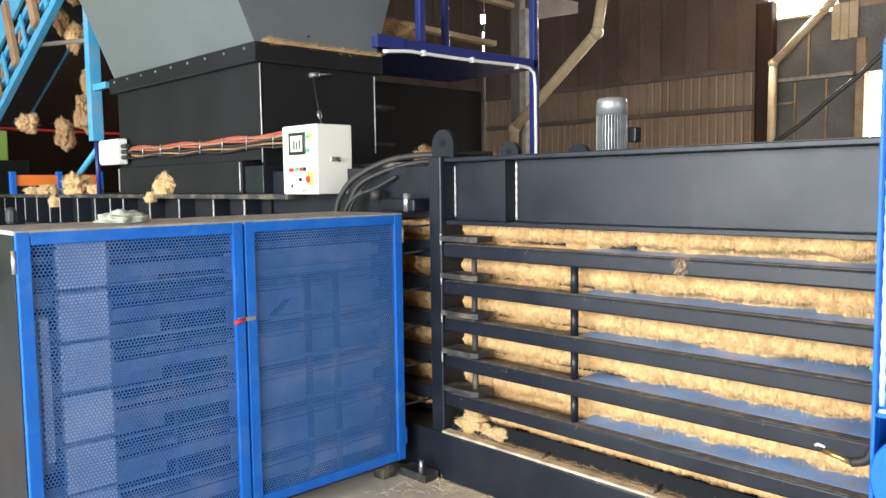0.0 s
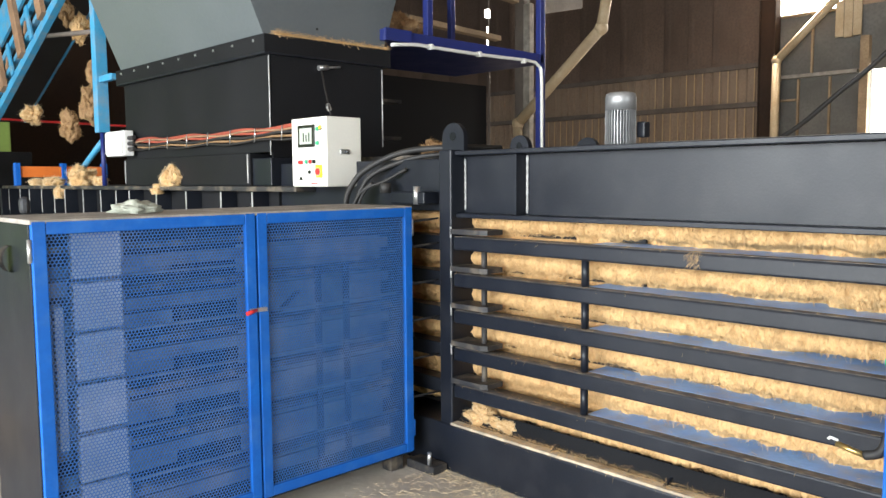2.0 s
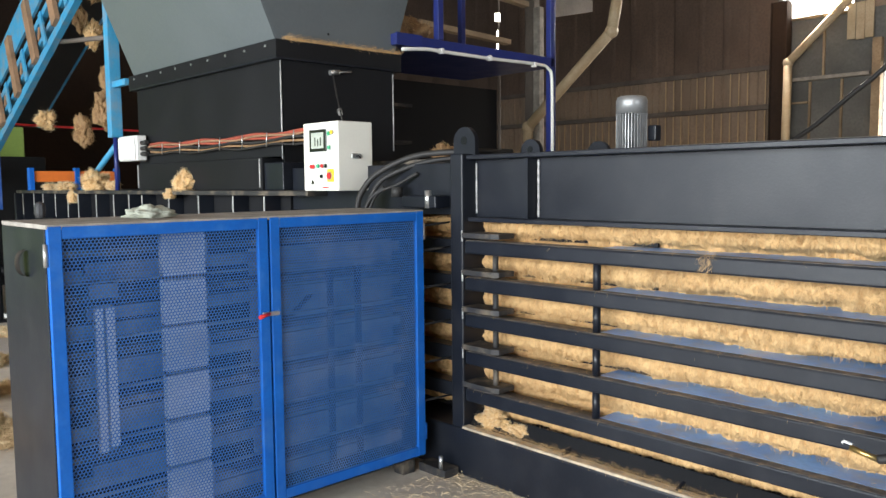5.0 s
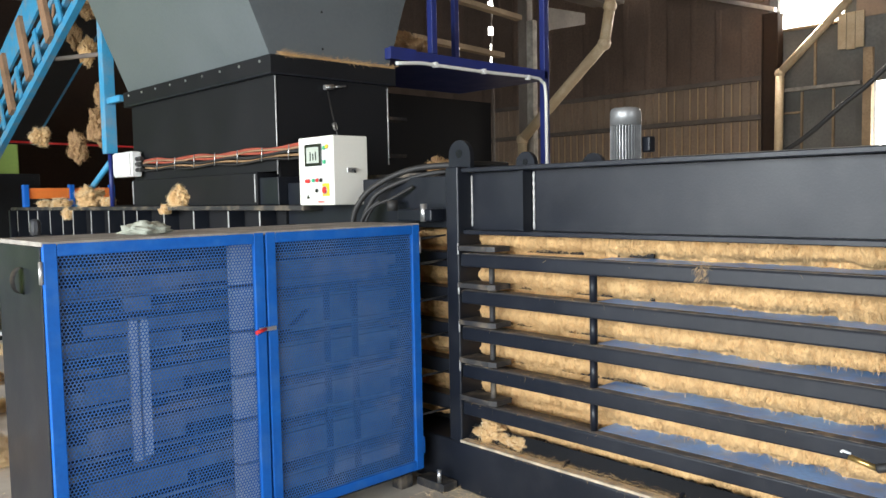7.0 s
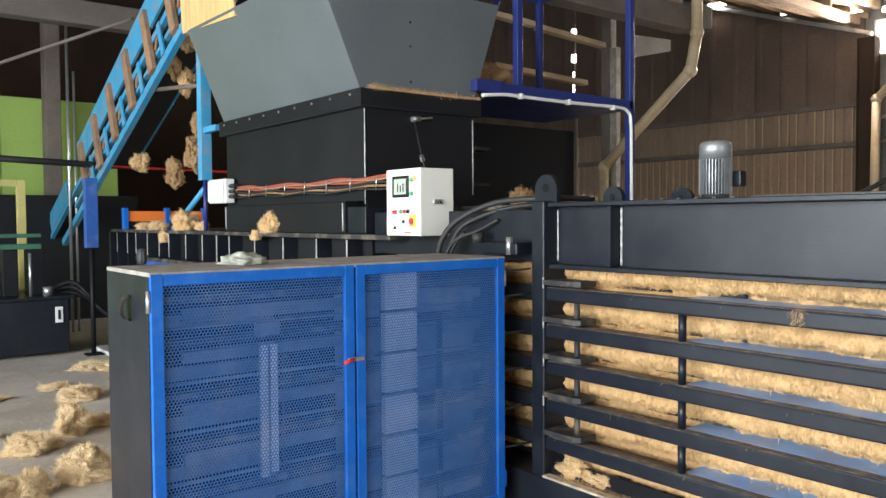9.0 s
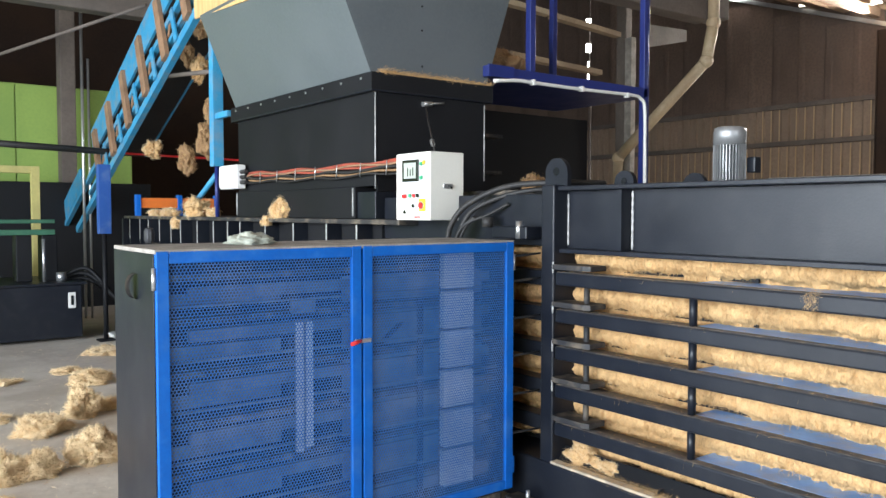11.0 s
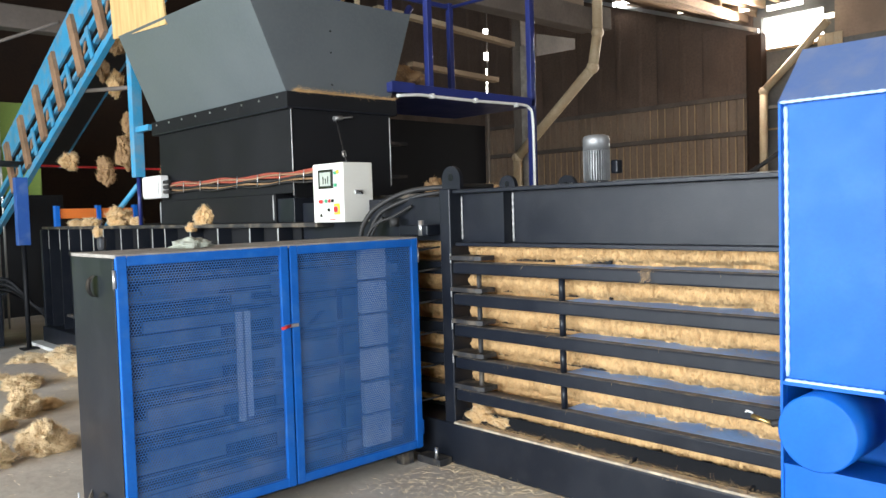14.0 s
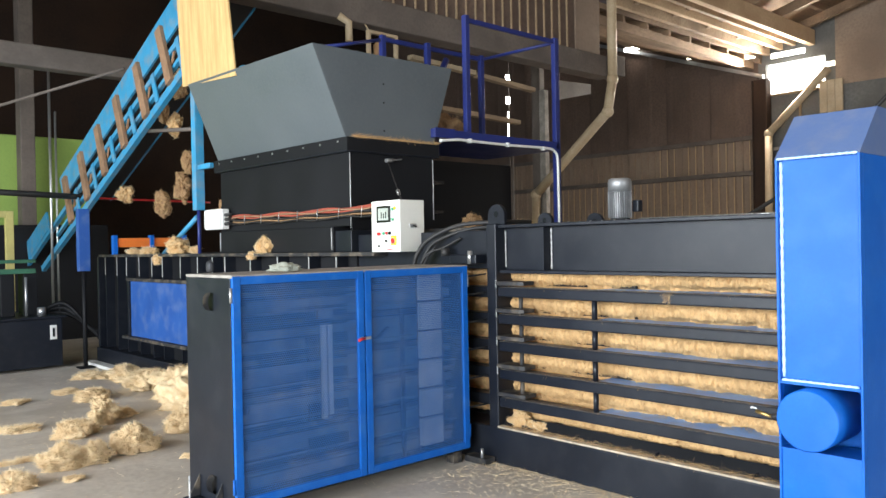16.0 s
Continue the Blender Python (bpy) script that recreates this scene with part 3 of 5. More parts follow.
part("terminal_box", B(4.56, 4.63, 2.88, 2.94, 1.90, 2.0, 0.008), BLACK, motor)

# ---- the pressed fibre ----
bale = thing("fibre_bale", (4.0, 2.6, 0.27), "golden coir fibre pressed into the chamber behind the bars", "bale")
bm = bmesh.new()
ny, nz = 760, 200
grid = []
for i in range(ny + 1):
    y = 0.52 + (4.85 - 0.52) * i / ny
    col = []
    for k in range(nz + 1):
        z = 0.285 + (1.452 - 0.285) * k / nz
        p = Vector((0, y, z))
        x = FX + 0.180 + 0.026 * noise.noise(Vector((0, y * 5, z * 3))) + 0.024 * noise.noise(Vector((0, y * 42, z * 15))) + 0.014 * noise.noise(Vector((3, y * 110, z * 60)))
        g = ((1.252 - z) / 0.207) % 1.0
        edge = 0.49 + 0.09 * noise.noise(Vector((5, y * 9, z * 2))) + 0.05 * noise.noise(Vector((9, y * 30, z * 2)))
        low = min(max((g - edge) / 0.10, 0), 1) if g < 0.68 and z > 0.42 else 0.0
        if z < 0.40:
            low = min(max((0.330 + 0.025 * noise.noise(Vector((4, y * 7, 0))) + 0.02 * noise.noise(Vector((8, y * 26, 0))) - z) / 0.02, 0), 1)
            x += 0.10 * low
            low = 0.0
        rag = 0.55 + 1.1 * noise.noise(Vector((7, y * 3.5, z * 3))) + 0.5 * noise.noise(Vector((2, y * 14, z * 9)))
        x += low * max(rag, 0) * (0.052 + 0.08 * min(max((2.2 - y) / 1.3, 0), 1))
        x -= 0.028 * math.sin(math.pi * min(g / 0.56, 1)) * (g < 0.56)
        for bz in bars_z:
            x += 0.03 * math.exp(-((z - bz) / 0.045) ** 2)
        col.append(bm.verts.new((max(x, FX + 0.138), y, z)))
    grid.append(col)
for a, b in zip(grid, grid[1:]):
    for k in range(nz):
        f = bm.faces.new((a[k], b[k], b[k + 1], a[k + 1]))
        f.smooth = True
lo = [bm.verts.new((4.8, 0.52, 0.285)), bm.verts.new((4.8, 4.85, 0.285)), bm.verts.new((4.8, 4.85, 1.452)), bm.verts.new((4.8, 0.52, 1.452))]
bm.faces.new(lo)
part("pressed_block", bm, FIBRE, bale)
# black strips in the fibre gaps stand in for the shade there
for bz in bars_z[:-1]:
    part("back_plate", B(FX + 0.212, FX + 0.224, 2.1, 3.17, bz + 0.041, bz + 0.073), DULL_BLACK, bale, "black strip standing in for shade under the fibre")
part("floor_plate", B(FX + 0.225, FX + 0.24, 0.52, 4.8, 0.286, 0.40), DULL_BLACK, bale, "black strip standing in for shade under the fibre")
rnd = random.Random(5)
vs, fs = [], []
gaps = [1.40] + [(a + b) / 2 for a, b in zip(bars_z, bars_z[1:])] + [0.35]
for _ in range(22000):
    y = rnd.uniform(0.55, 3.16)
    g = rnd.choice(gaps)
    z = g + rnd.uniform(-0.005 if y < 2.5 else -0.05, 0.06)
    strand(vs, fs, (FX + 0.165 + rnd.uniform(-0.02, 0.02), y, z), (rnd.uniform(-0.6, 0.1), rnd.uniform(-0.7, 0.7), rnd.uniform(-1.2, 0.3)), rnd.uniform(0.02, 0.05), rnd.uniform(0.0004, 0.0009), rnd, 0.5, 0.5)
for _ in range(7000):
    y = rnd.uniform(0.55, 3.16)
    g = rnd.choice(gaps[:-1])
    strand(vs, fs, (FX + 0.155 + rnd.uniform(-0.015, 0.03), y, g - 0.012 + rnd.uniform(-0.022, 0.02)), (rnd.uniform(-0.5, 0.1), rnd.uniform(-0.5, 0.5), rnd.uniform(-1.3, -0.3)), rnd.uniform(0.015, 0.045), rnd.uniform(0.0005, 0.0010), rnd, 0.5, 0.4)
for _ in range(420):
    y = 0.6 + 2.55 * rnd.random() ** 0.45
    z = rnd.choice(bars_z)
    strand(vs, fs, (FX + rnd.uniform(0.0, 0.11), y, z + BH + 0.003), (rnd.uniform(-1, 0.3), rnd.uniform(-1, 1), rnd.uniform(-0.1, 0.5)), rnd.uniform(0.02, 0.07), 0.0005, rnd, 0.9, 0.7)
for _ in range(2600):
    y = 0.6 + 2.5 * rnd.random() ** 0.7
    strand(vs, fs, (FX + rnd.uniform(-0.03, 0.05), y, 0.290), (rnd.uniform(-1, 0.5), rnd.uniform(-1, 1), rnd.uniform(0, 0.5)), rnd.uniform(0.02, 0.07), 0.0004, rnd, 0.6, 0.7)
strands_part(vs, fs, STRAND, bale)
for k, (y, rx, ry, rz) in enumerate(((3.04, 0.06, 0.11, 0.075), (2.86, 0.05, 0.10, 0.04))):
    clump((FX + 0.08, y, 0.285), rx, ry, rz, 40 + k, "tan fibre spilled on the sill of the press", 120, group="spilled fibre")
tuft = thing("fibre_tuft", (FX - 0.01, 1.738, 1.25), "pale tangle of fibre caught on a bar", "fibre tuft")
vs, fs = [], []
for _ in range(90):
    strand(vs, fs, (FX - 0.006, 1.738 + rnd.uniform(-0.03, 0.03), 1.30 + rnd.uniform(-0.03, 0.04)), (rnd.uniform(-0.6, 0), rnd.uniform(-0.6, 0.6), rnd.uniform(-1, 0.6)), rnd.uniform(0.02, 0.06), 0.0005, rnd, 0.5, 0.9)
me = bpy.data.meshes.new("tangle")
me.from_pydata([tuple(Vector(v) - Vector(tuft.location)) for v in vs], [], fs)
me.materials.append(STRAND)
new("tangle", me).parent = tuft

# ---- main body of the press, running back under the hopper ----
body = thing("press_body", (3.9, 7.8, 0), "long black ribbed steel press body under the hopper", "baling machine")
part("side_wall", B(3.16, 4.9, 4.98, 11.1, 0.10, 1.56), DULL_BLACK, body)
part("top_ledge", B(3.02, 5.0, 4.55, 11.2, 1.562, 1.598, 0.006), BLACK_DUSTY, body, "black ledge dusted with fibre")
part("bottom_sill", B(2.95, 3.155, 4.98, 11.15, 0.0, 0.24, 0.01), BLACK, body)
for y in (10.95, 10.5, 10.15, 9.709, 9.287, 8.959, 8.43, 7.961, 7.582, 7.277, 6.708, 6.151, 5.578, 5.12):
    hide = 8.32 < y < 10.1
    r = part("rib_plate", B(3.03, 3.158, y - 0.008, y + 0.008, 0.24, 0.44) if hide else B(3.03, 3.158, y - 0.008, y + 0.008, 0.24, 1.56), BLACK, body)
    # grey-white strip: the weld's bright highlight is in its colour
    part("weld_bead", B(3.024, 3.0295, y - 0.007, y + 0.007, 1.30, 1.555), WELD, r, "weld line with its bright highlight painted in")
    if hide:
        part("rib_plate", B(3.03, 3.158, y - 0.008, y + 0.008, 1.26, 1.56), BLACK, body)
    if y < 9.0:
        part("lightening_slot", B(3.155, 3.159, y + 0.10, y + 0.20, 1.36, 1.5), BLACK_DUSTY, body)
part("inspection_panel", B(3.05, 3.075, 8.34, 10.08, 0.47, 1.225, 0.006), PANEL_BLUE, body, "bright blue sheet panel")
part("panel_frame", B(3.03, 3.10, 8.26, 10.2, 1.228, 1.27, 0.005), BLACK_DUSTY, body)
part("panel_frame", B(3.00, 3.10, 8.26, 10.3, 0.425, 0.465, 0.005), BLACK_DUSTY, body)
part("panel_frame", B(3.03, 3.10, 10.09, 10.16, 0.466, 1.226, 0.005), BLACK, body)
part("end_plate", B(2.98, 5.0, 11.101, 11.16, 0.0, 1.56, 0.006), BLACK, body)
part("plinth_board", B(2.78, 2.93, 9.6, 11.2, 0.0, 0.045, 0.004), WHITE_PLASTIC, body, "pale timber packer")

# hopper on the press
hopper = thing("hopper", (3.7, 6.26, 1.6), "grey flared steel hopper on a black chute", "hopper")
part("step_box", B(3.09, 4.3, 5.25, 7.50, 1.60, 1.84, 0.006), DULL_BLACK, hopper)
part("step_box", B(3.11, 4.3, 4.99, 5.248, 1.60, 1.80, 0.006), BLACK, hopper)
for y in (7.48, 5.27):
    part("weld_bead", T([(3.085, y, 1.62), (3.085, y, 1.83)], 0.006, 6), WELD, hopper)
part("chute_wall", B(3.114, 3.13, 5.0, 7.5, 1.842, 2.52), DULL_BLACK, hopper)
part("chute_wall", B(3.132, 4.14, 4.995, 5.01, 1.802, 2.52), DULL_BLACK, hopper)
part("chute_wall", B(4.125, 4.14, 5.012, 7.5, 1.842, 2.52), DULL_BLACK, hopper)
part("chute_wall", B(3.132, 4.12, 7.485, 7.5, 1.842, 2.52), DULL_BLACK, hopper)
part("corner_weld", T([(3.112, 4.994, 1.82), (3.112, 4.994, 2.515)], 0.005, 6), WELD, hopper, "pale weld along the corner")
part("corner_weld", T([(4.135, 4.99, 1.9), (4.135, 4.99, 2.5)], 0.005, 6), WELD, hopper, "pale weld along the corner")
part("flange_band", prism(bmesh.new(), [(3.06, 4.96, 2.52), (4.2, 4.96, 2.52), (4.2, 7.55, 2.52), (3.06, 7.55, 2.52)], (0, 0, 0.012)), BLACK, hopper)
part("flange_band", B(3.06, 3.07, 4.96, 7.55, 2.533, 2.655), DULL_BLACK, hopper)
part("flange_band", B(3.071, 4.2, 4.96, 4.97, 2.533, 2.655), DULL_BLACK, hopper)
for k in range(9):
    part("bolt_head", T([(3.052, 5.1 + 0.29 * k, 2.62), (3.06, 5.1 + 0.29 * k, 2.62)], 0.010, 6), STEEL, hopper)
Y0, Y1, XT0, XB0, XB1, XT1, ZB, ZT = 5.03, 7.52, 2.75, 3.10, 4.18, 4.46, 2.657, 3.47
part("front_sheet", prism(bmesh.new(), [(XB0, Y0, ZB), (XB0, Y1, ZB), (XT0, Y1, ZT + 0.03), (XT0, Y0, ZT)], (0.012, 0, 0.004)), GREY, hopper, "light grey sloping sheet")
part("side_sheet", prism(bmesh.new(), [(XB0 + 0.014, Y0 - 0.002, ZB), (XB1, Y0 - 0.002, ZB), (XT1, Y0 - 0.002, ZT), (XT0 + 0.014, Y0 - 0.002, ZT)], (0, 0.012, 0)), GREY, hopper)
part("side_sheet", prism(bmesh.new(), [(XB0 + 0.014, Y1 - 0.012, ZB), (XB1, Y1 - 0.012, ZB), (XT1, Y1 - 0.012, ZT), (XT0 + 0.014, Y1 - 0.012, ZT)], (0, 0.012, 0)), GREY, hopper)
part("back_sheet", prism(bmesh.new(), [(XB1, Y0, ZB), (XB1, Y1, ZB), (XT1, Y1, ZT), (XT1, Y0, ZT)], (-0.012, 0, 0)), GREY, hopper)
for z in (2.75, 3.02, 3.2):
    part("rivet", T([(3.55, Y0 - 0.006, z), (3.55, Y0, z)], 0.008, 8), DARK, hopper)
bm = bmesh.new()
for k in range(60):
    x = 3.18 + k * 0.0165
    q = 0.004 + 0.022 * abs(noise.noise(Vector((x * 9, 1, 2))))
    box(bm, x, x + 0.018, 4.955, 5.02, 2.656, 2.656 + q)
part("fibre_fringe", bm, FIBRE, hopper, "tan fibre lying along the flange")
rnd = random.Random(23)
vs, fs = [], []
for _ in range(900):
    x = 3.15 + 1.05 * rnd.random() ** 1.3
    strand(vs, fs, (x, rnd.uniform(4.95, 5.0), 2.66 + rnd.uniform(0, 0.012)), (rnd.uniform(-1, 1), rnd.uniform(-0.8, 0.2), rnd.uniform(-0.2, 0.8)), rnd.uniform(0.02, 0.07), 0.0012, rnd, 0.5, 0.7)
strands_part(vs, fs, STRAND, hopper)
part("plywood_board", prism(bmesh.new(), [(2.76, 6.45, 3.42), (2.76, 7.68, 3.50), (2.72, 7.74, 4.85), (2.72, 6.62, 4.85)], (0.018, 0, 0)), PLY, thing("plywood_board", (2.75, 7.1, 3.45), "pale plywood sheet standing on the hopper rim", "board"))

# ---- control panel and its wiring ----
panel = thing("control_panel", (3.08, 4.3, 1.598), "cream-white control cabinet with screen and buttons on the press", "control panel")
part("cabinet", B(2.95, 3.22, 4.10, 4.48, 1.598, 2.03, 0.008), WHITE, panel)
PXF = 2.9495
sc = part("screen_bezel", B(PXF - 0.008, PXF, 4.215, 4.40, 1.845, 1.985, 0.003), DARK, panel, "black screen bezel")
part("display", B(PXF - 0.010, PXF - 0.0085, 4.24, 4.375, 1.865, 1.965), LCD, sc, "grey-green lit display")
for k in range(3):
    part("readout", B(PXF - 0.0115, PXF - 0.0105, 4.265 + k * 0.03, 4.275 + k * 0.03, 1.88, 1.935 - 0.012 * (k % 2)), DARK, sc)


def button(y, z, mat, r=0.012, base=None):
    b = part("push_button", T([(PXF, y, z), (PXF - 0.012, y, z)], r, 14), mat, panel)
    part("button_ring", T([(PXF, y, z), (PXF - 0.005, y, z)], r * 1.35, 14), STEEL, b)


for y, z, mm in ((4.185, 1.955, GREEN), (4.155, 1.962, YELLOW), (4.185, 1.868, GREEN), (4.385, 1.752, RED), (4.362, 1.752, RED), (4.31, 1.755, GREEN), (4.265, 1.755, RED), (4.225, 1.755, DARK)):
    button(y, z, mm)
part("stop_plate", B(PXF - 0.004, PXF, 4.145, 4.215, 1.655, 1.735), YELLOW, panel, "yellow emergency stop plate")
button(4.19, 1.692, RED, 0.020)
button(4.275, 1.69, DARK, 0.011)
part("warning_mark", prism(bmesh.new(), [(PXF - 0.002, 4.40, 1.64), (PXF - 0.002, 4.36, 1.64), (PXF - 0.002, 4.38, 1.668)], (0.002, 0, 0)), DARK, panel)
part("maker_plate", B(PXF - 0.002, PXF - 0.0002, 4.20, 4.27, 1.615, 1.623), RED, panel)
lk = part("latch", B(3.05, 3.12, 4.088, 4.099, 1.80, 1.83, 0.003), STEEL, panel, "chrome cabinet latch")
part("latch_lever", T([(3.085, 4.086, 1.815), (3.085, 4.07, 1.815), (3.10, 4.068, 1.80)], 0.006, 8), DARK, lk)
part("cable_gland", T([(3.20, 4.09, 1.66), (3.20, 4.04, 1.65), (3.22, 4.0, 1.63)], 0.017, 10), RUBBER, panel)
part("conduit", T([(3.08, 4.22, 2.028), (3.31, 4.60, 2.24), (3.54, 4.968, 2.45)], 0.0055, 8), RUBBER, panel)
fit_ = thing("sensor_fitting", (3.62, 4.99, 2.45), "chrome proximity sensor with cable on the chute", "sensor")
part("body", T([(3.52, 4.975, 2.46), (3.60, 4.975, 2.47)], 0.02, 10), STEEL, fit_)
part("arm", T([(3.60, 4.978, 2.47), (3.72, 4.98, 2.485)], 0.008, 8), STEEL, fit_)
part("ball", T([(3.175, 4.375, 2.10), (3.20, 4.42, 2.13)], 0.016, 10), STEEL, fit_)

jb = thing("junction_box", (3.1, 7.45, 1.85), "white plastic junction box on the press body", "junction box")
part("box", B(2.99, 3.085, 7.26, 7.68, 1.87, 2.10, 0.012), WHITE_PLASTIC, jb)
part("lid", B(2.975, 2.988, 7.28, 7.66, 1.885, 2.085, 0.008), WHITE_PLASTIC, jb)
for z in (1.93, 1.98, 2.03):
    part("gland", T([(3.04, 7.26, z), (3.04, 7.15, z)], 0.02, 10), RUBBER, jb, "brown-red cable gland")
harness = thing("cable_harness", (3.07, 5.9, 1.95), "bundle of orange-red and black cables tied along the press", "cables")
for k, (dz, mm, r) in enumerate(((0.035, ORANGE_CABLE, 0.012), (0.012, ORANGE_CABLE, 0.010), (-0.012, RUBBER, 0.010), (-0.03, BROWN_FIBRE, 0.009), (-0.048, RUBBER, 0.008), (0.02, RUST, 0.008))):
    pts = [(3.075 - 0.012 * (k % 3), 7.16 - (7.16 - 4.48) * s / 10, 1.975 + dz + 0.01 * math.sin(s * 2.1 + k) - 0.012 * math.sin(math.pi * s / 10)) for s in range(11)]
    part("cable", T(curve_points(pts, 3), r, 8), mm, harness)
for k in range(7):
    y = 6.85 - k * 0.35
    part("cable_tie", T([(3.045, y, 1.91), (3.04, y - 0.02, 2.01)], 0.004, 6), STEEL, harness)

drop = thing("hanging_hose", (10, 6.2, 0), "long black hose slung from the floor up to the roof", "hose")
part("hose", T(curve_points([(10, 6.2, 0.03), (10, 5.4, 1.5), (10, 4.40, 2.08), (10, 4.05, 2.30), (10, 3.66, 2.62), (10, 3.25, 2.95), (10, 2.3, 3.9), (10, 0.5, 6.4), (10, -0.8, 8.55)], 8), 0.03, 8), RUBBER, drop)

# hydraulic hoses and valve beside the post
hs = thing("hydraulic_hoses", (3.25, 3.7, 1.5), "black rubber hydraulic hoses looping over the press", "hoses")
for k, pts in enumerate(([(3.02, 4.02, 1.45), (3.03, 3.98, 1.58), (3.08, 3.88, 1.70), (3.18, 3.65, 1.80), (3.3, 3.35, 1.82), (3.6, 3.25, 1.82)],
                         [(3.05, 3.99, 1.42), (3.08, 3.93, 1.58), (3.12, 3.84, 1.68), (3.22, 3.6, 1.765), (3.4, 3.35, 1.80)],
                         [(3.06, 3.96, 1.45), (3.08, 3.88, 1.58), (3.12, 3.75, 1.63), (3.16, 3.60, 1.70)],
                         [(3.04, 3.98, 1.45), (3.06, 3.92, 1.55), (3.10, 3.84, 1.62)])):
    part("hose", T(curve_points(pts, 6), (0.018, 0.015, 0.010, 0.012)[k], 10), RUBBER, hs)
part("valve_block", B(3.05, 3.17, 3.33, 3.62, 1.50, 1.57, 0.008), BLACK, hs)
part("fitting", T([(3.06, 3.40, 1.50), (3.06, 3.40, 1.60)], 0.02, 10), STEEL, hs, "bright steel hose fitting")
part("fitting", T([(3.10, 3.72, 1.56), (3.10, 3.72, 1.62)], 0.035, 12), RUBBER, hs)

# ---- needle guard: steel box with two perforated blue doors ----
guard = thing("needle_guard", (2.0, 3.65, 0), "black steel tying-needle housing with perforated blue doors", "machine guard")
GX0, GX1, GY0, GY1, GZ0, GZ1 = 1.03, 2.975, 3.365, 3.95, 0.10, 1.475
part("end_panel", B(GX0, GX0 + 0.012, GY0, GY1, GZ0, GZ1, 0.003), BLACK, guard)
part("roof_panel", B(GX0, GX1, GY0 - 0.02, GY1, GZ1 + 0.001, GZ1 + 0.02, 0.003), LEDGE, guard, "lid plate thick with pale dust")
part("back_panel", B(GX0 + 0.013, GX1, GY1 - 0.012, GY1, GZ0, GZ1), DULL_BLACK, guard)
part("floor_panel", B(GX0 + 0.013, GX1, GY0, GY1 - 0.013, GZ0, GZ0 + 0.012), DULL_BLACK, guard)
part("corner_post", B(GX0 + 0.013, GX0 + 0.05, GY0 - 0.005, GY0 + 0.05, GZ0 + 0.013, GZ1), BLACK, guard)
part("end_panel", B(GX1 - 0.012, GX1, GY0 + 0.06, GY1 - 0.013, GZ0 + 0.013, GZ1), BLACK, guard)
part("corner_post", B(GX1 - 0.035, GX1, GY0, GY0 + 0.05, GZ0 + 0.013, GZ1), BLACK, guard)
for z in (0.263, 0.49, 0.714, 0.936, 1.172, 1.36):
    part("guide_rail", B(GX0 + 0.02, GX1 - 0.02, 3.50, 3.54, z - 0.014, z + 0.014, 0.004), BLACK_DUSTY, guard)
    part("guide_rail", B(GX0 + 0.2, GX1 - 0.02, 3.53, 3.56, z - 0.10, z - 0.045, 0.004), INNER_DIM, guard, "pale primed guide rail")
for x in (2.42, 2.60):
    part("inner_post", B(x, x + 0.035, 3.475, 3.49, GZ0 + 0.02, 1.2, 0.003), DULL_BLACK, guard)
rails_z = (0.263, 0.49, 0.714, 0.936, 1.172, 1.36)
for za, zb in zip(rails_z, rails_z[1:]):
    part("backing_plate", B(2.03, 2.94, 3.58, 3.595, za + 0.02, zb - 0.035, 0.003), INNER_DIM, guard, "pale primed plate")
    part("backing_plate", B(1.08, 1.70, 3.60, 3.615, za + 0.05, za + 0.11, 0.003), INNER_DIM, guard, "pale primed plate")
part("backing_plate", B(1.08, 2.94, 3.60, 3.615, 0.125, 0.235, 0.003), INNER_DIM, guard, "pale primed plate")
for z in (0.33, 0.56, 0.78, 1.0, 1.24):
    part("drive_rod", T([(GX0 + 0.02, 3.47, z), (GX1 - 0.02, 3.47, z)], 0.006, 8), INNER_DIM, guard, "dull drive rod")
part("brace", T([(2.08, 3.55, 0.93), (2.25, 3.55, 0.98), (2.40, 3.55, 1.10)], 0.014, 8), RUBBER, guard)
part("brace", B(1.85, 1.88, 3.80, 3.83, 0.2, 1.0), BLACK, guard)
for z0 in (1.33, 0.21):
    bm = bmesh.new()
    pts = [(GX0 - 0.035 * math.sin(a * math.pi / 10), 3.60, z0 + 0.055 * math.cos(a * math.pi / 10)) for a in range(11)]
    vsA = [bm.verts.new((x, 3.58, z)) for x, y, z in pts] 
    vsB = [bm.verts.new((x, 3.65, z)) for x, y, z in pts]
    for k in range(10):
        f = bm.faces.new((vsA[k], vsA[k + 1], vsB[k + 1], vsB[k]))
        f.smooth = True
    bmesh.ops.solidify(bm, geom=bm.faces[:], thickness=0.008)
    part("pull_handle", bm, BLACK_DUSTY, guard)
for y in (3.45, 3.90):
    part("foot", B(GX0 + 0.0, GX0 + 0.09, y - 0.04, y + 0.04, 0.0, GZ0 - 0.001, 0.006), BLACK_DUSTY, guard)
    part("foot", B(GX1 - 0.12, GX1 - 0.03, y - 0.04, y + 0.04, 0.0, GZ0 - 0.001, 0.006), BLACK_DUSTY, guard)
for y in (3.80, 3.50):
    part("gusset", prism(bmesh.new(), [(GX0 - 0.07, y, 0.105), (GX0 - 0.002, y, 0.105), (GX0 - 0.002, y, 0.24)], (0, 0.012, 0)), BLACK_DUSTY, guard)
    part("weld_bead", T([(GX0 - 0.07, y + 0.006, 0.02), (GX0 - 0.07, y + 0.006, 0.24 if y > 3.6 else 0.12)], 0.006, 6), WELD, guard)
part("foot_plate", B(GX0 - 0.09, GX0 - 0.001, 3.44, 3.86, 0.0, 0.10, 0.005), BLACK, guard)
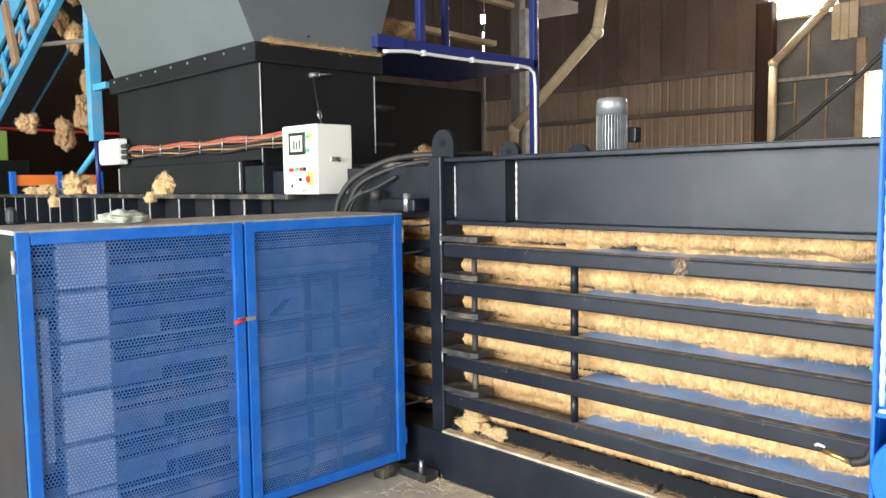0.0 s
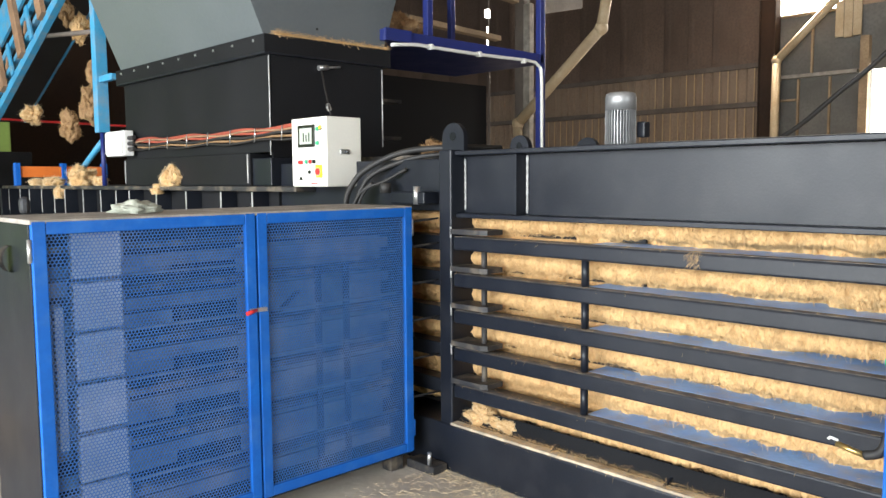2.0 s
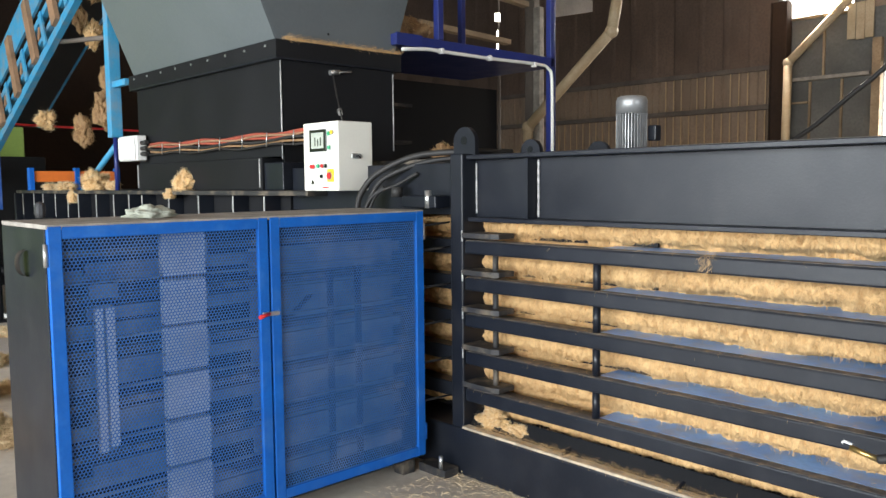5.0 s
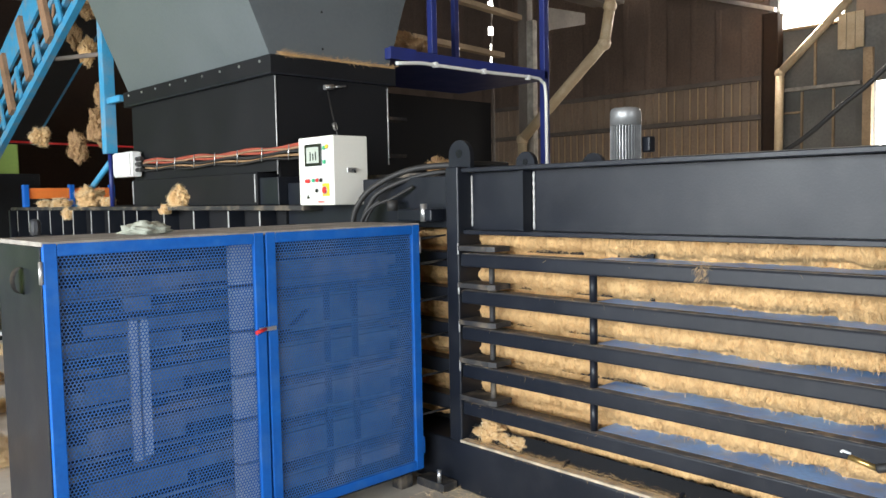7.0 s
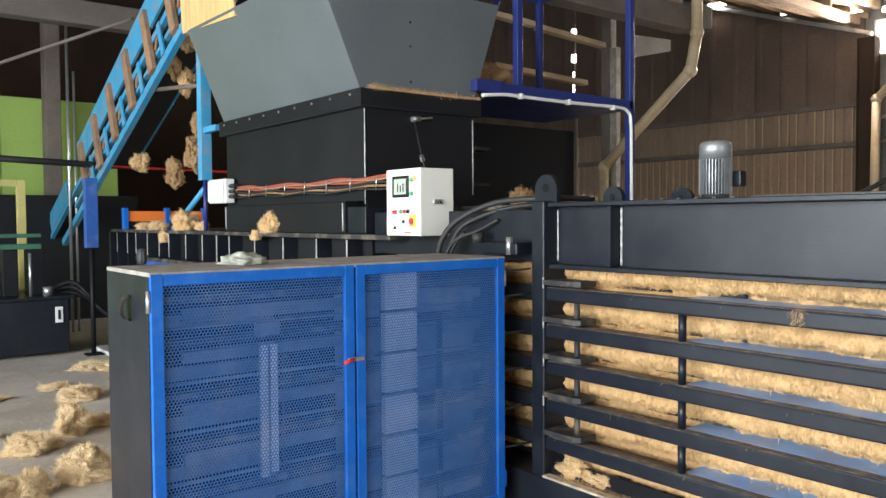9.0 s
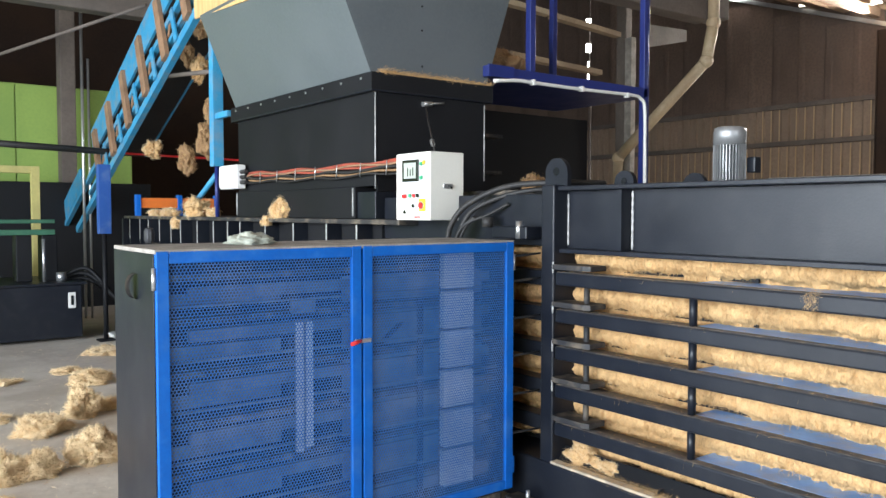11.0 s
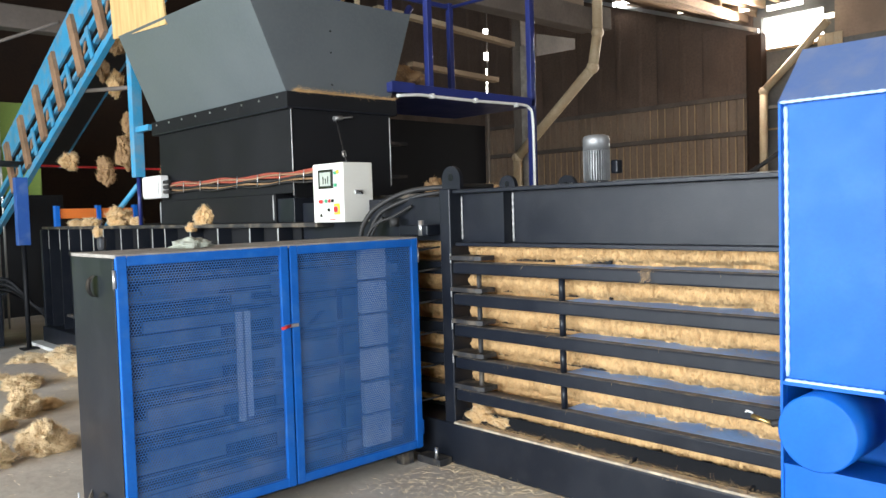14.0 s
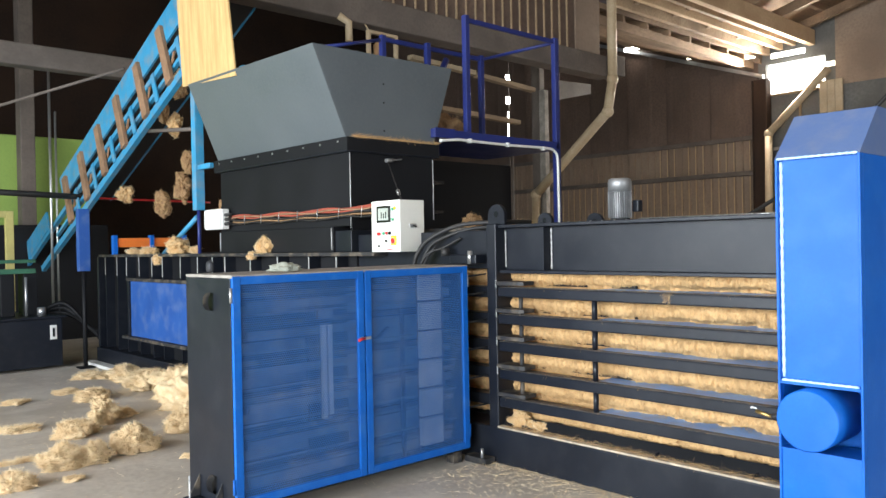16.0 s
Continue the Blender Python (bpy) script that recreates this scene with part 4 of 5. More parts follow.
part("lug", B(1.16, 1.20, 3.88, 3.949, GZ1 + 0.021, GZ1 + 0.10, 0.02), BLACK_DUSTY, guard)


def perforated(w, h, pitch, hole, t):
    """A sheet with staggered round-edged holes, corner at the origin, in the x-z plane."""
    vs, fs = [], []
    row = pitch * math.sqrt(3) / 2
    R = pitch / math.sqrt(3)
    for j in range(int(h / row)):
        for i in range(int(w / pitch)):
            cx, cz = (i + 0.5 + 0.5 * (j % 2)) * pitch, (j + 0.6) * row
            b = len(vs)
            for k in range(6):
                a = math.pi / 6 + k * math.pi / 3
                vs.append((cx + R * math.cos(a), 0.0, cz + R * math.sin(a)))
            for k in range(6):
                a = math.pi / 6 + k * math.pi / 3
                vs.append((cx + hole * math.cos(a), 0.0, cz + hole * math.sin(a)))
            for k in range(6):
                a = math.pi / 6 + k * math.pi / 3
                vs.append((cx + hole * math.cos(a), t, cz + hole * math.sin(a)))
            for k in range(6):
                q = (k + 1) % 6
                fs.append((b + k, b + q, b + 6 + q, b + 6 + k))
                fs.append((b + 6 + k, b + 6 + q, b + 12 + q, b + 12 + k))
    me = bpy.data.meshes.new("perforated_sheet")
    me.from_pydata(vs, [], fs)
    me.materials.append(BLUE_SHEET)
    return me


DZ0, DZ1, FW, DY = 0.115, 1.488, 0.052, 3.343
sheet = perforated(0.885, 1.29, 0.0153, 0.0065, 0.002)
for x0, x1 in ((1.036, 1.998), (2.008, 2.972)):
    door = part("door", B(x0, x0 + FW, DY, DY + 0.028, DZ0, DZ1, 0.004), FRAME_BLUE, guard, "blue framed perforated door")
    part("frame_rail", B(x1 - FW, x1, DY, DY + 0.028, DZ0, DZ1, 0.004), FRAME_BLUE, door)
    part("frame_rail", B(x0 + FW, x1 - FW, DY + 0.001, DY + 0.028, DZ1 - FW, DZ1 - 0.001, 0.004), FRAME_BLUE, door)
    part("frame_rail", B(x0 + FW, x1 - FW, DY + 0.001, DY + 0.028, DZ0 + 0.001, DZ0 + FW, 0.004), FRAME_BLUE, door)
    shared("perforated_sheet", sheet, door, (x0 + 0.036, DY + 0.016, DZ0 + 0.038))
    part("hinge", T([(x0 - 0.008 if x0 < 1.5 else x1 + 0.008, DY + 0.01, 1.33), (x0 - 0.008 if x0 < 1.5 else x1 + 0.008, DY + 0.01, 1.42)], 0.009, 10), STEEL, door, "bright steel hinge")
    part("hinge", T([(x0 - 0.008 if x0 < 1.5 else x1 + 0.008, DY + 0.01, 0.20), (x0 - 0.008 if x0 < 1.5 else x1 + 0.008, DY + 0.01, 0.29)], 0.009, 10), FRAME_BLUE, door)
lt = part("toggle_latch", B(1.955, 2.045, DY - 0.012, DY - 0.001, 1.025, 1.045, 0.003), STEEL, guard, "steel toggle latch with red grip")
part("grip", T([(1.985, DY - 0.016, 1.037), (1.925, DY - 0.03, 1.028)], [0.008, 0.010], 10), RED, lt, "red plastic grip")

for z in (0.40, 0.62, 0.84, 1.05, 1.26, 1.40):
    part("needle", T([(2.96, 3.42, z), (3.02, 3.40, z + 0.004), (3.17, 3.34, z + 0.02)], [0.010, 0.008, 0.005], 8), BLACK_DUSTY, guard, "dull steel tying needle")
cloth = thing("work_glove", (1.60, 3.62, 1.496), "crumpled grey-green work glove on the guard lid", "glove")
bm = bmesh.new()
bmesh.ops.create_icosphere(bm, subdivisions=4, radius=1)
for v in bm.verts:
    q = v.co.copy()
    k = 1 + 0.5 * noise.noise(q * 2.3) + 0.18 * noise.noise(q * 6)
    v.co = Vector((1.55 + q.x * 0.10 * k, 3.60 + q.y * 0.075 * k, 1.497 + max(0, 0.018 + q.z * 0.035 * k)))
for f in bm.faces:
    f.smooth = True
part("glove", bm, CLOTH, cloth)

# tying needles: the head slides towards the press, the slotted bar follows at half its speed
carriage = thing("needle_carriage", (0, 3.44, 0), "pale steel needle head with six stacked plates", "machine carriage")
for k in range(6):
    z = 0.20 + k * 0.21
    part("head_plate", B(0.02, 0.218, 3.385, 3.43, z, z + 0.192, 0.006), HEAD, carriage)
    part("clamp", B(0.219, 0.232, 3.39, 3.43, z + 0.05, z + 0.15, 0.004), INNER_DIM, carriage)
part("back_plate", B(0.03, 0.21, 3.431, 3.45, 0.18, 1.44), BLACK_DUSTY, carriage)
follower = thing("slotted_follower", (0, 3.44, 0), "pale slotted steel follower bar", "machine carriage")
part("bar_half", B(0.018, 0.050, 3.395, 3.42, 0.535, 1.14, 0.003), HEAD, follower)
part("bar_half", B(0.062, 0.098, 3.395, 3.42, 0.555, 1.14, 0.003), HEAD, follower)
part("bar_link", B(0.018, 0.098, 3.421, 3.43, 0.53, 1.15, 0.003), INNER_DIM, follower)
part("slide_block", B(0.01, 0.13, 3.43, 3.46, 1.18, 1.24, 0.004), INNER_DIM, follower)

# ---- blue lifting tower beside the press ----
tower = thing("blue_tower", (2.9, 0.66, 0), "glossy blue steel tower with a sloping cap", "machine column")
TY0, TY1, TX = 0.463, 0.862, 2.69
part("front_plate", B(TX + 0.03, TX + 0.04, TY0 + 0.012, TY1 - 0.012, 0.945, 2.04), BLUE, tower)
part("flange", B(TX, TX + 0.04, TY1 - 0.012, TY1, 0.0, 2.042, 0.003), BLUE, tower)
part("flange", B(TX, TX + 0.04, TY0, TY0 + 0.012, 0.0, 2.042, 0.003), BLUE, tower)
part("side_plate", B(TX + 0.041, 3.35, TY0, TY0 + 0.012, 0.0, 2.042), BLUE, tower)
part("side_plate", B(TX + 0.041, 3.03, TY1 - 0.012, TY1, 0.0, 2.042), BLUE, tower)
part("sloping_cap", prism(bmesh.new(), [(TX, TY0, 2.043), (3.35, TY0, 2.043), (3.35, TY0, 2.28), (2.93, TY0, 2.28)], (0, TY1 - TY0, 0)), CAP_BLUE, tower, "dusty sloping cap with roof glare painted into its blue")
part("lower_plate", B(TX + 0.01, TX + 0.022, TY0 + 0.012, TY1 - 0.012, 0.0, 0.60), BLUE, tower)
part("cross_plate", B(TX + 0.002, TX + 0.2, TY0 + 0.012, TY1 - 0.012, 0.93, 0.944), BLUE, tower)
part("cross_plate", B(TX + 0.002, TX + 0.2, TY0 + 0.012, TY1 - 0.012, 0.601, 0.613), BLUE, tower)
part("inner_back", B(2.98, 3.0, TY0 + 0.013, TY1 - 0.013, 0.0, 2.0), BLUE, tower)
part("cylinder", T([(TX - 0.075, 0.692, 0.775), (TX - 0.07, 0.692, 0.775), (2.97, 0.692, 0.775)], [0.142, 0.148, 0.148], 40), BLUE, tower, "blue cylinder end poking through the opening")
for y in (TY1 - 0.020, ):
    part("weld_bead", T([(TX + 0.028, y, 0.96 + 1.07 * k / 60) for k in range(61)], [0.007 + 0.004 * ((k * 7) % 3) / 2 for k in range(61)], 6), PALE_WELD, tower, "weld with its highlight painted pale")
part("weld_bead", T([(TX + 0.01, TY0 + 0.02 + 0.36 * k / 24, 0.948) for k in range(25)], [0.006 + 0.003 * (k % 2) for k in range(25)], 6), PALE_WELD, tower)
part("weld_bead", T([(TX + 0.004, TY0 + 0.01 + 0.38 * k / 24, 2.044) for k in range(25)], [0.005 + 0.003 * (k % 2) for k in range(25)], 6), PALE_WELD, tower)
bv = thing("ball_valve", (2.86, 1.0, 0.70), "brass ball valve with white lever on a black hose", "valve")
part("valve_body", T([(2.86, 0.97, 0.715), (2.86, 1.06, 0.735)], 0.010, 10), BRASS, bv)
part("lever", T([(2.85, 1.05, 0.75), (2.845, 1.075, 0.757), (2.845, 1.08, 0.75)], 0.005, 8), WHITE_PLASTIC, bv, "white lever")
part("hose", T(curve_points([(2.86, 0.97, 0.715), (2.86, 0.92, 0.74), (2.87, 0.895, 0.82), (2.9, 0.87, 0.9)], 5), 0.016, 8), RUBBER, bv)
part("cap", T([(2.91, 0.863, 1.03), (2.91, 0.93, 1.03)], 0.016, 10), GREEN, bv, "green plastic cap")
# ---- service platform behind the press ----
plat = thing("service_platform", (5.1, 5.3, 0), "navy blue steel service platform with guard rails", "platform")
part("deck", B(4.15, 6.15, 4.97, 6.2, 2.735, 2.825, 0.006), NAVY, plat)
part("kick_plate", B(4.15, 4.42, 4.95, 4.968, 2.735, 2.83), NAVY, plat, "brighter blue end plate")
for x, y, z0, z1 in ((4.645, 5.0, 2.826, 4.05), (6.11, 5.0, 0.0, 4.05), (6.20, 5.06, 0.0, 4.05), (5.09, 6.1, 2.826, 4.05), (4.45, 6.15, 2.826, 4.05), (6.05, 6.15, 2.826, 4.05)):
    part("post", B(x - 0.03, x + 0.03, y - 0.03, y + 0.03, z0 + 0.001, z1, 0.004), NAVY, plat)
part("rail", B(4.68, 6.08, 4.985, 5.015, 3.98, 4.03, 0.004), NAVY, plat)
part("rail", B(4.48, 6.02, 6.13, 6.17, 3.98, 4.03, 0.004), NAVY, plat)
part("rail", T([(4.45, 6.15, 4.0), (3.6, 6.15, 3.78)], 0.02, 8), NAVY, plat)
part("rail", T([(6.11, 5.04, 4.0), (6.05, 6.1, 4.0)], 0.02, 8), NAVY, plat)
part("brace", T([(4.75, 6.1, 2.8), (5.4, 6.1, 3.9)], 0.04, 8), NAVY, plat)
part("stair_stringer", T([(4.3, 5.6, 2.7), (5.3, 6.9, 0.3)], 0.05, 6), NAVY, plat)
for k in range(6):
    part("tread", B(4.45 + 0.13 * k, 5.0 + 0.13 * k, 5.75 + 0.16 * k, 5.95 + 0.16 * k, 2.35 - 0.33 * k, 2.38 - 0.33 * k), BLACK_DUSTY, plat)
# added black sheet that gives the shaded space under the deck its darkness
part("screen_sheet", B(4.25, 7.02, 6.55, 6.57, 0.0, 2.73), DULL_BLACK, plat, "black sheet standing in for the dark space below the deck")
part("thin_post", T([(7.05, 6.54, 0.0), (7.05, 6.54, 3.0)], 0.018, 8), COLUMN, plat)
cond = thing("white_conduit", (5.97, 4.96, 1.8), "white conduit along the platform edge and down its post", "conduit")
pts = [(4.20, 4.945, 2.70), (4.45, 4.94, 2.725), (4.62, 4.94, 2.725), (5.2, 4.94, 2.725), (5.86, 4.94, 2.735), (6.0, 4.94, 2.71), (6.055, 4.94, 2.62), (6.065, 4.94, 2.2), (6.07, 4.94, 1.5)]
part("pipe", T(curve_points(pts, 5), 0.015, 10), WHITE_PLASTIC, cond)
for x in (4.62, 5.2, 5.8):
    part("clip", B(x - 0.015, x + 0.015, 4.92, 4.965, 2.705, 2.75, 0.003), WHITE_PLASTIC, cond)
clump((4.75, 5.5, 2.792), 0.28, 0.25, 0.20, 71, "brown fibre heaped on the platform deck", 120, BROWN_FIBRE)
clump((4.6, 4.9, 1.79), 0.10, 0.10, 0.12, 72, "brown fibre tuft on the press top", 90, BROWN_FIBRE)
clump((4.9, 4.5, 1.79), 0.2, 0.12, 0.06, 73, "brown fibre lying on the press top", 90, BROWN_FIBRE)

hf = thing("bundle_rack", (5.4, 7.3, 4.13), "small pale steel frame hung under the valley beam", "frame")
for x0, x1, z0, z1 in ((5.12, 5.16, 4.13, 4.47), (5.58, 5.62, 4.13, 4.47), (5.16, 5.58, 4.43, 4.47)):
    part("frame_bar", B(x0, x1, 7.27, 7.33, z0, z1, 0.003), PVC, hf)
part("hanger", T([(5.14, 7.3, 4.47), (5.14, 7.38, 4.57)], 0.012, 6), PVC, hf)
part("wrapped_bundle", T([(5.3, 7.3, 4.15), (5.32, 7.3, 4.27), (5.38, 7.3, 4.38)], [0.07, 0.09, 0.04], 10), BROWN_FIBRE, hf)
st = thing("pipe_stub", (4.85, 7.33, 4.28), "short pale pipe under the valley beam", "pipe")
part("pipe", T([(4.85, 7.33, 4.28), (4.85, 7.33, 4.52), (4.72, 7.37, 4.60)], 0.05, 10), PVC, st)
# ---- incline conveyor ----
conv = thing("incline_conveyor", (3.0, 10.3, 0), "sky-blue inclined conveyor with rusty cleats", "conveyor")
A0, A1 = Vector((0, 12.7, 2.52)), Vector((0, 7.9, 4.58))
along = (A1 - A0).normalized()
up = Vector((0, along.z, -along.y)) if (Vector((0, along.z, -along.y))).z > 0 else Vector((0, -along.z, along.y))


def slanted(x0, x1, s0, s1, h0, h1, bevel=0.0):
    bm = bmesh.new()
    L = (A1 - A0).length
    pts = [A0 + along * (s0 * L) + up * h0, A0 + along * (s1 * L) + up * h0, A0 + along * (s1 * L) + up * h1, A0 + along * (s0 * L) + up * h1]
    return prism(bm, [(x0, p.y, p.z) for p in pts], (x1 - x0, 0, 0))


part("side_board", slanted(3.75, 3.78, 0.0, 1.05, -0.02, 0.34), CYAN, conv)
for x in (3.0,):
    part("side_board", slanted(x, x + 0.03, 0.0, 1.05, -0.02, 0.36), CYAN, conv)
    part("foot_board", slanted(x, x + 0.03, -0.42, -0.17, -0.14, 0.18), CYAN, conv)
    part("lower_chord", slanted(x, x + 0.07, -0.30, 0.97, -0.64, -0.54), CYAN, conv)
    part("upper_chord", slanted(x, x + 0.06, -0.45, 1.0, -0.22, -0.15), CYAN, conv)
    part("return_rail", slanted(x + 0.02, x + 0.07, -0.12, 1.0, -0.40, -0.35), CYAN, conv)
    for k in range(7):
        q = 0.04 + 0.155 * k
        part("bracket", slanted(x - 0.05, x - 0.001, q, q + 0.03, -0.56, 0.22), RUST, conv, "rusty bracket plate")
        part("brace_plate", slanted(x - 0.02, x - 0.001, q + 0.075, q + 0.093, -0.56, -0.16), CYAN, conv)
        L = (A1 - A0).length
        a, b = A0 + along * ((q - 0.03) * L) - up * 0.58, A0 + along * ((q + 0.05) * L) - up * 0.2
        part("lattice", T([(x + 0.03, a.y, a.z), (x + 0.03, b.y, b.z)], 0.018, 6), RUST, conv)
part("belt", slanted(3.035, 3.745, 0.0, 1.05, -0.02, 0.0), RUBBER, conv)
for k in range(18):
    s = k / 18
    part("cleat", slanted(3.05, 3.73, s, s + 0.006, 0.001, 0.08), RUST, conv)
part("leg", B(3.06, 3.17, 8.02, 8.13, 2.12, 3.95, 0.005), CYAN, conv)
part("leg_foot", T([(3.115, 8.075, 1.598), (3.115, 8.075, 2.13)], 0.022, 10), NAVY, conv, "thin post under the leg")
part("leg", B(3.72, 3.83, 8.02, 8.13, 1.6, 3.95, 0.005), CYAN, conv)
part("leg_brace", B(3.08, 3.13, 7.70, 8.02, 2.60, 2.66, 0.005), CYAN, conv)
part("leg_brace", T([(3.1, 8.1, 3.1), (3.1, 9.6, 3.25)], 0.025, 8), COLUMN, conv)
part("leg_brace", T([(3.2, 8.3, 2.05), (3.2, 9.3, 1.6)], 0.03, 8), CYAN, conv)
stand = thing("blue_cabinet", (2.66, 10.76, 0), "bright blue upright cabinet on a thin dark post", "cabinet")
part("case", B(2.585, 2.735, 10.70, 10.82, 1.37, 2.25, 0.006), PANEL_BLUE, stand)
part("post", T([(2.66, 10.76, 0.02), (2.66, 10.76, 1.369)], 0.03, 10), DULL_BLACK, stand)
part("foot", B(2.56, 2.76, 10.66, 10.86, 0.0, 0.02, 0.004), DULL_BLACK, stand)
ofr = thing("orange_guard_rail", (3.5, 10.55, 1.6), "orange rail on blue posts standing on the press body", "guard rail")
part("rail", B(3.05, 4.02, 10.53, 10.57, 1.70, 1.83, 0.005), ORANGE, ofr)
for x in (3.02, 3.55, 4.05):
    part("post", B(x - 0.028, x + 0.028, 10.5, 10.6, 1.599, 1.87, 0.004), BLUE, ofr)
cb = thing("red_cable", (3.4, 12.45, 2.5), "slack red cable strung past the conveyor", "cable")
part("cable", T(curve_points([(2.0, 11.97, 2.54), (3.27, 11.97, 2.49), (4.5, 11.97, 2.47), (5.2, 11.97, 2.46)]), 0.016, 8), RED, cb)
part("sleeve", T([(1.0, 11.97, 2.57), (3.1, 11.97, 2.50)], 0.045, 8), RUBBER, cb)
rl = thing("stair_rail", (2.0, 12.0, 0), "thin grey slanting hand rail by the column", "rail")
part("rail", T([(1.4, 12.3, 3.6), (3.0, 10.0, 4.15)], 0.022, 8), COLUMN, rl)
part("rail_post", T([(2.97, 13.2, 0), (2.97, 13.2, 4.9)], 0.022, 8), STEEL, rl)
part("rail_post", T([(3.06, 13.2, 0), (3.06, 13.2, 4.0)], 0.018, 8), STEEL, rl)
# fibre that has settled on the steelwork
for k, (p, r, flat, mm) in enumerate((((3.06, 6.47, 1.60), 0.13, 1, FIBRE), ((3.02, 6.66, 1.535), 0.07, 1, FIBRE), ((3.14, 8.72, 1.60), 0.22, 0.8, FIBRE), ((3.03, 9.08, 1.47), 0.10, 1, FIBRE), ((3.12, 9.6, 1.60), 0.16, 0.45, FIBRE), ((3.12, 10.1, 1.60), 0.15, 0.4, FIBRE), ((3.12, 8.2, 1.60), 0.10, 0.8, FIBRE))):
    clump(p, r * 0.7, r, r * 0.8 * flat, 100 + k, "tuft of coir fibre lying on the press ledge", 160, mm, "fibre_tuft_heap", group="caught fibre")
for k, (y, z, ry, rz, mm) in enumerate(((11.0, 2.36, 0.17, 0.13, FIBRE), (9.65, 2.08, 0.16, 0.19, BROWN_FIBRE), (9.05, 2.24, 0.14, 0.22, BROWN_FIBRE), (8.85, 2.62, 0.12, 0.16, BROWN_FIBRE), (7.83, 2.60, 0.10, 0.16, BROWN_FIBRE), (7.87, 2.05, 0.10, 0.12, BROWN_FIBRE), (8.1, 2.02, 0.12, 0.06, FIBRE), (9.25, 3.13, 0.13, 0.18, FIBRE), (9.1, 3.62, 0.16, 0.14, BROWN_FIBRE), (9.6, 3.35, 0.10, 0.16, BROWN_FIBRE), (9.0, 3.78, 0.14, 0.12, FIBRE))):
    clump((3.36, y, z), ry * 0.7, ry, rz, 130 + k, "ragged tuft of coir fibre hanging on the steelwork", 150, mm, "fibre_tuft_heap", 1.0, "caught fibre", 0.5)

# ---- hydraulic power pack ----
tank = thing("hydraulic_tank", (1.2, 11.6, 0), "black steel hydraulic tank with pumps and valves on top", "hydraulic tank")
part("tank_body", B(-0.2, 2.44, 11.02, 12.3, 0.04, 0.72, 0.015), BLACK, tank)
part("lid", B(-0.25, 2.49, 10.97, 12.35, 0.721, 0.75, 0.006), BLACK, tank)
part("level_gauge", B(2.27, 2.36, 11.0, 11.015, 0.42, 0.62, 0.004), WHITE_PLASTIC, tank, "white level gauge")
part("gauge_mark", B(2.30, 2.33, 10.992, 10.999, 0.46, 0.58), DARK, tank)
part("filler_cap", T([(2.25, 11.3, 0.75), (2.25, 11.3, 0.86)], 0.06, 14), STEEL, tank, "chrome filler cap")
for x in (1.3, 1.75, 2.05):
    part("control_valve", B(x, x + 0.18, 11.4, 11.7, 0.75, 1.15 + 0.2 * (x > 1.5), 0.01), DULL_BLACK, tank)
part("manifold", B(1.0, 2.2, 11.35, 11.45, 1.35, 1.42, 0.008), PIPE_GREEN, tank, "green manifold pipe")
part("manifold", B(1.0, 2.2, 11.35, 11.45, 1.5, 1.55, 0.008), PIPE_GREEN, tank, "green manifold pipe")
part("stand_pipe", T([(2.05, 11.3, 0.75), (2.05, 11.3, 1.3)], 0.02, 8), STEEL, tank)
part("pump_motor", T([(1.55, 11.9, 0.95), (0.6, 11.9, 0.95)], 0.2, 20), PIPE_GREEN, tank, "green pump motor")
for k in range(3):
    part("hose", T(curve_points([(2.3, 11.5, 0.75 + 0.02 * k), (2.6, 11.4, 0.75 + 0.07 * k), (2.9, 11.2, 0.5), (3.05, 11.17, 0.3 + 0.1 * k)], 5), 0.03, 8), DULL_BLACK, tank)
# added dark block in place of the clutter before the green partition
dk = thing("dark_clutter_block", (3.0, 15.1, 0), "dark block standing in for clutter behind the press", "cabinet")
part("body", B(1.5, 4.45, 14.75, 15.25, 0.0, 2.15, 0.01), DULL_BLACK, dk)
part("door", B(1.6, 4.35, 14.735, 14.748, 0.1, 2.1, 0.003), DULL_BLACK, dk)
STRAW = material("faded_yellow_paint", (0.52, 0.46, 0.16), 0.6, 0, (0.36, 0.31, 0.12), 4, 0.6, 40, 0.1)
yf = thing("yellow_frame", (1.8, 12.8, 0), "pale yellow steel frame behind the tank", "frame")
part("post", B(2.16, 2.27, 12.7, 12.8, 0, 2.3, 0.005), STRAW, yf)
part("cross_bar", B(0.6, 2.159, 12.7, 12.8, 2.2, 2.3, 0.005), STRAW, yf)

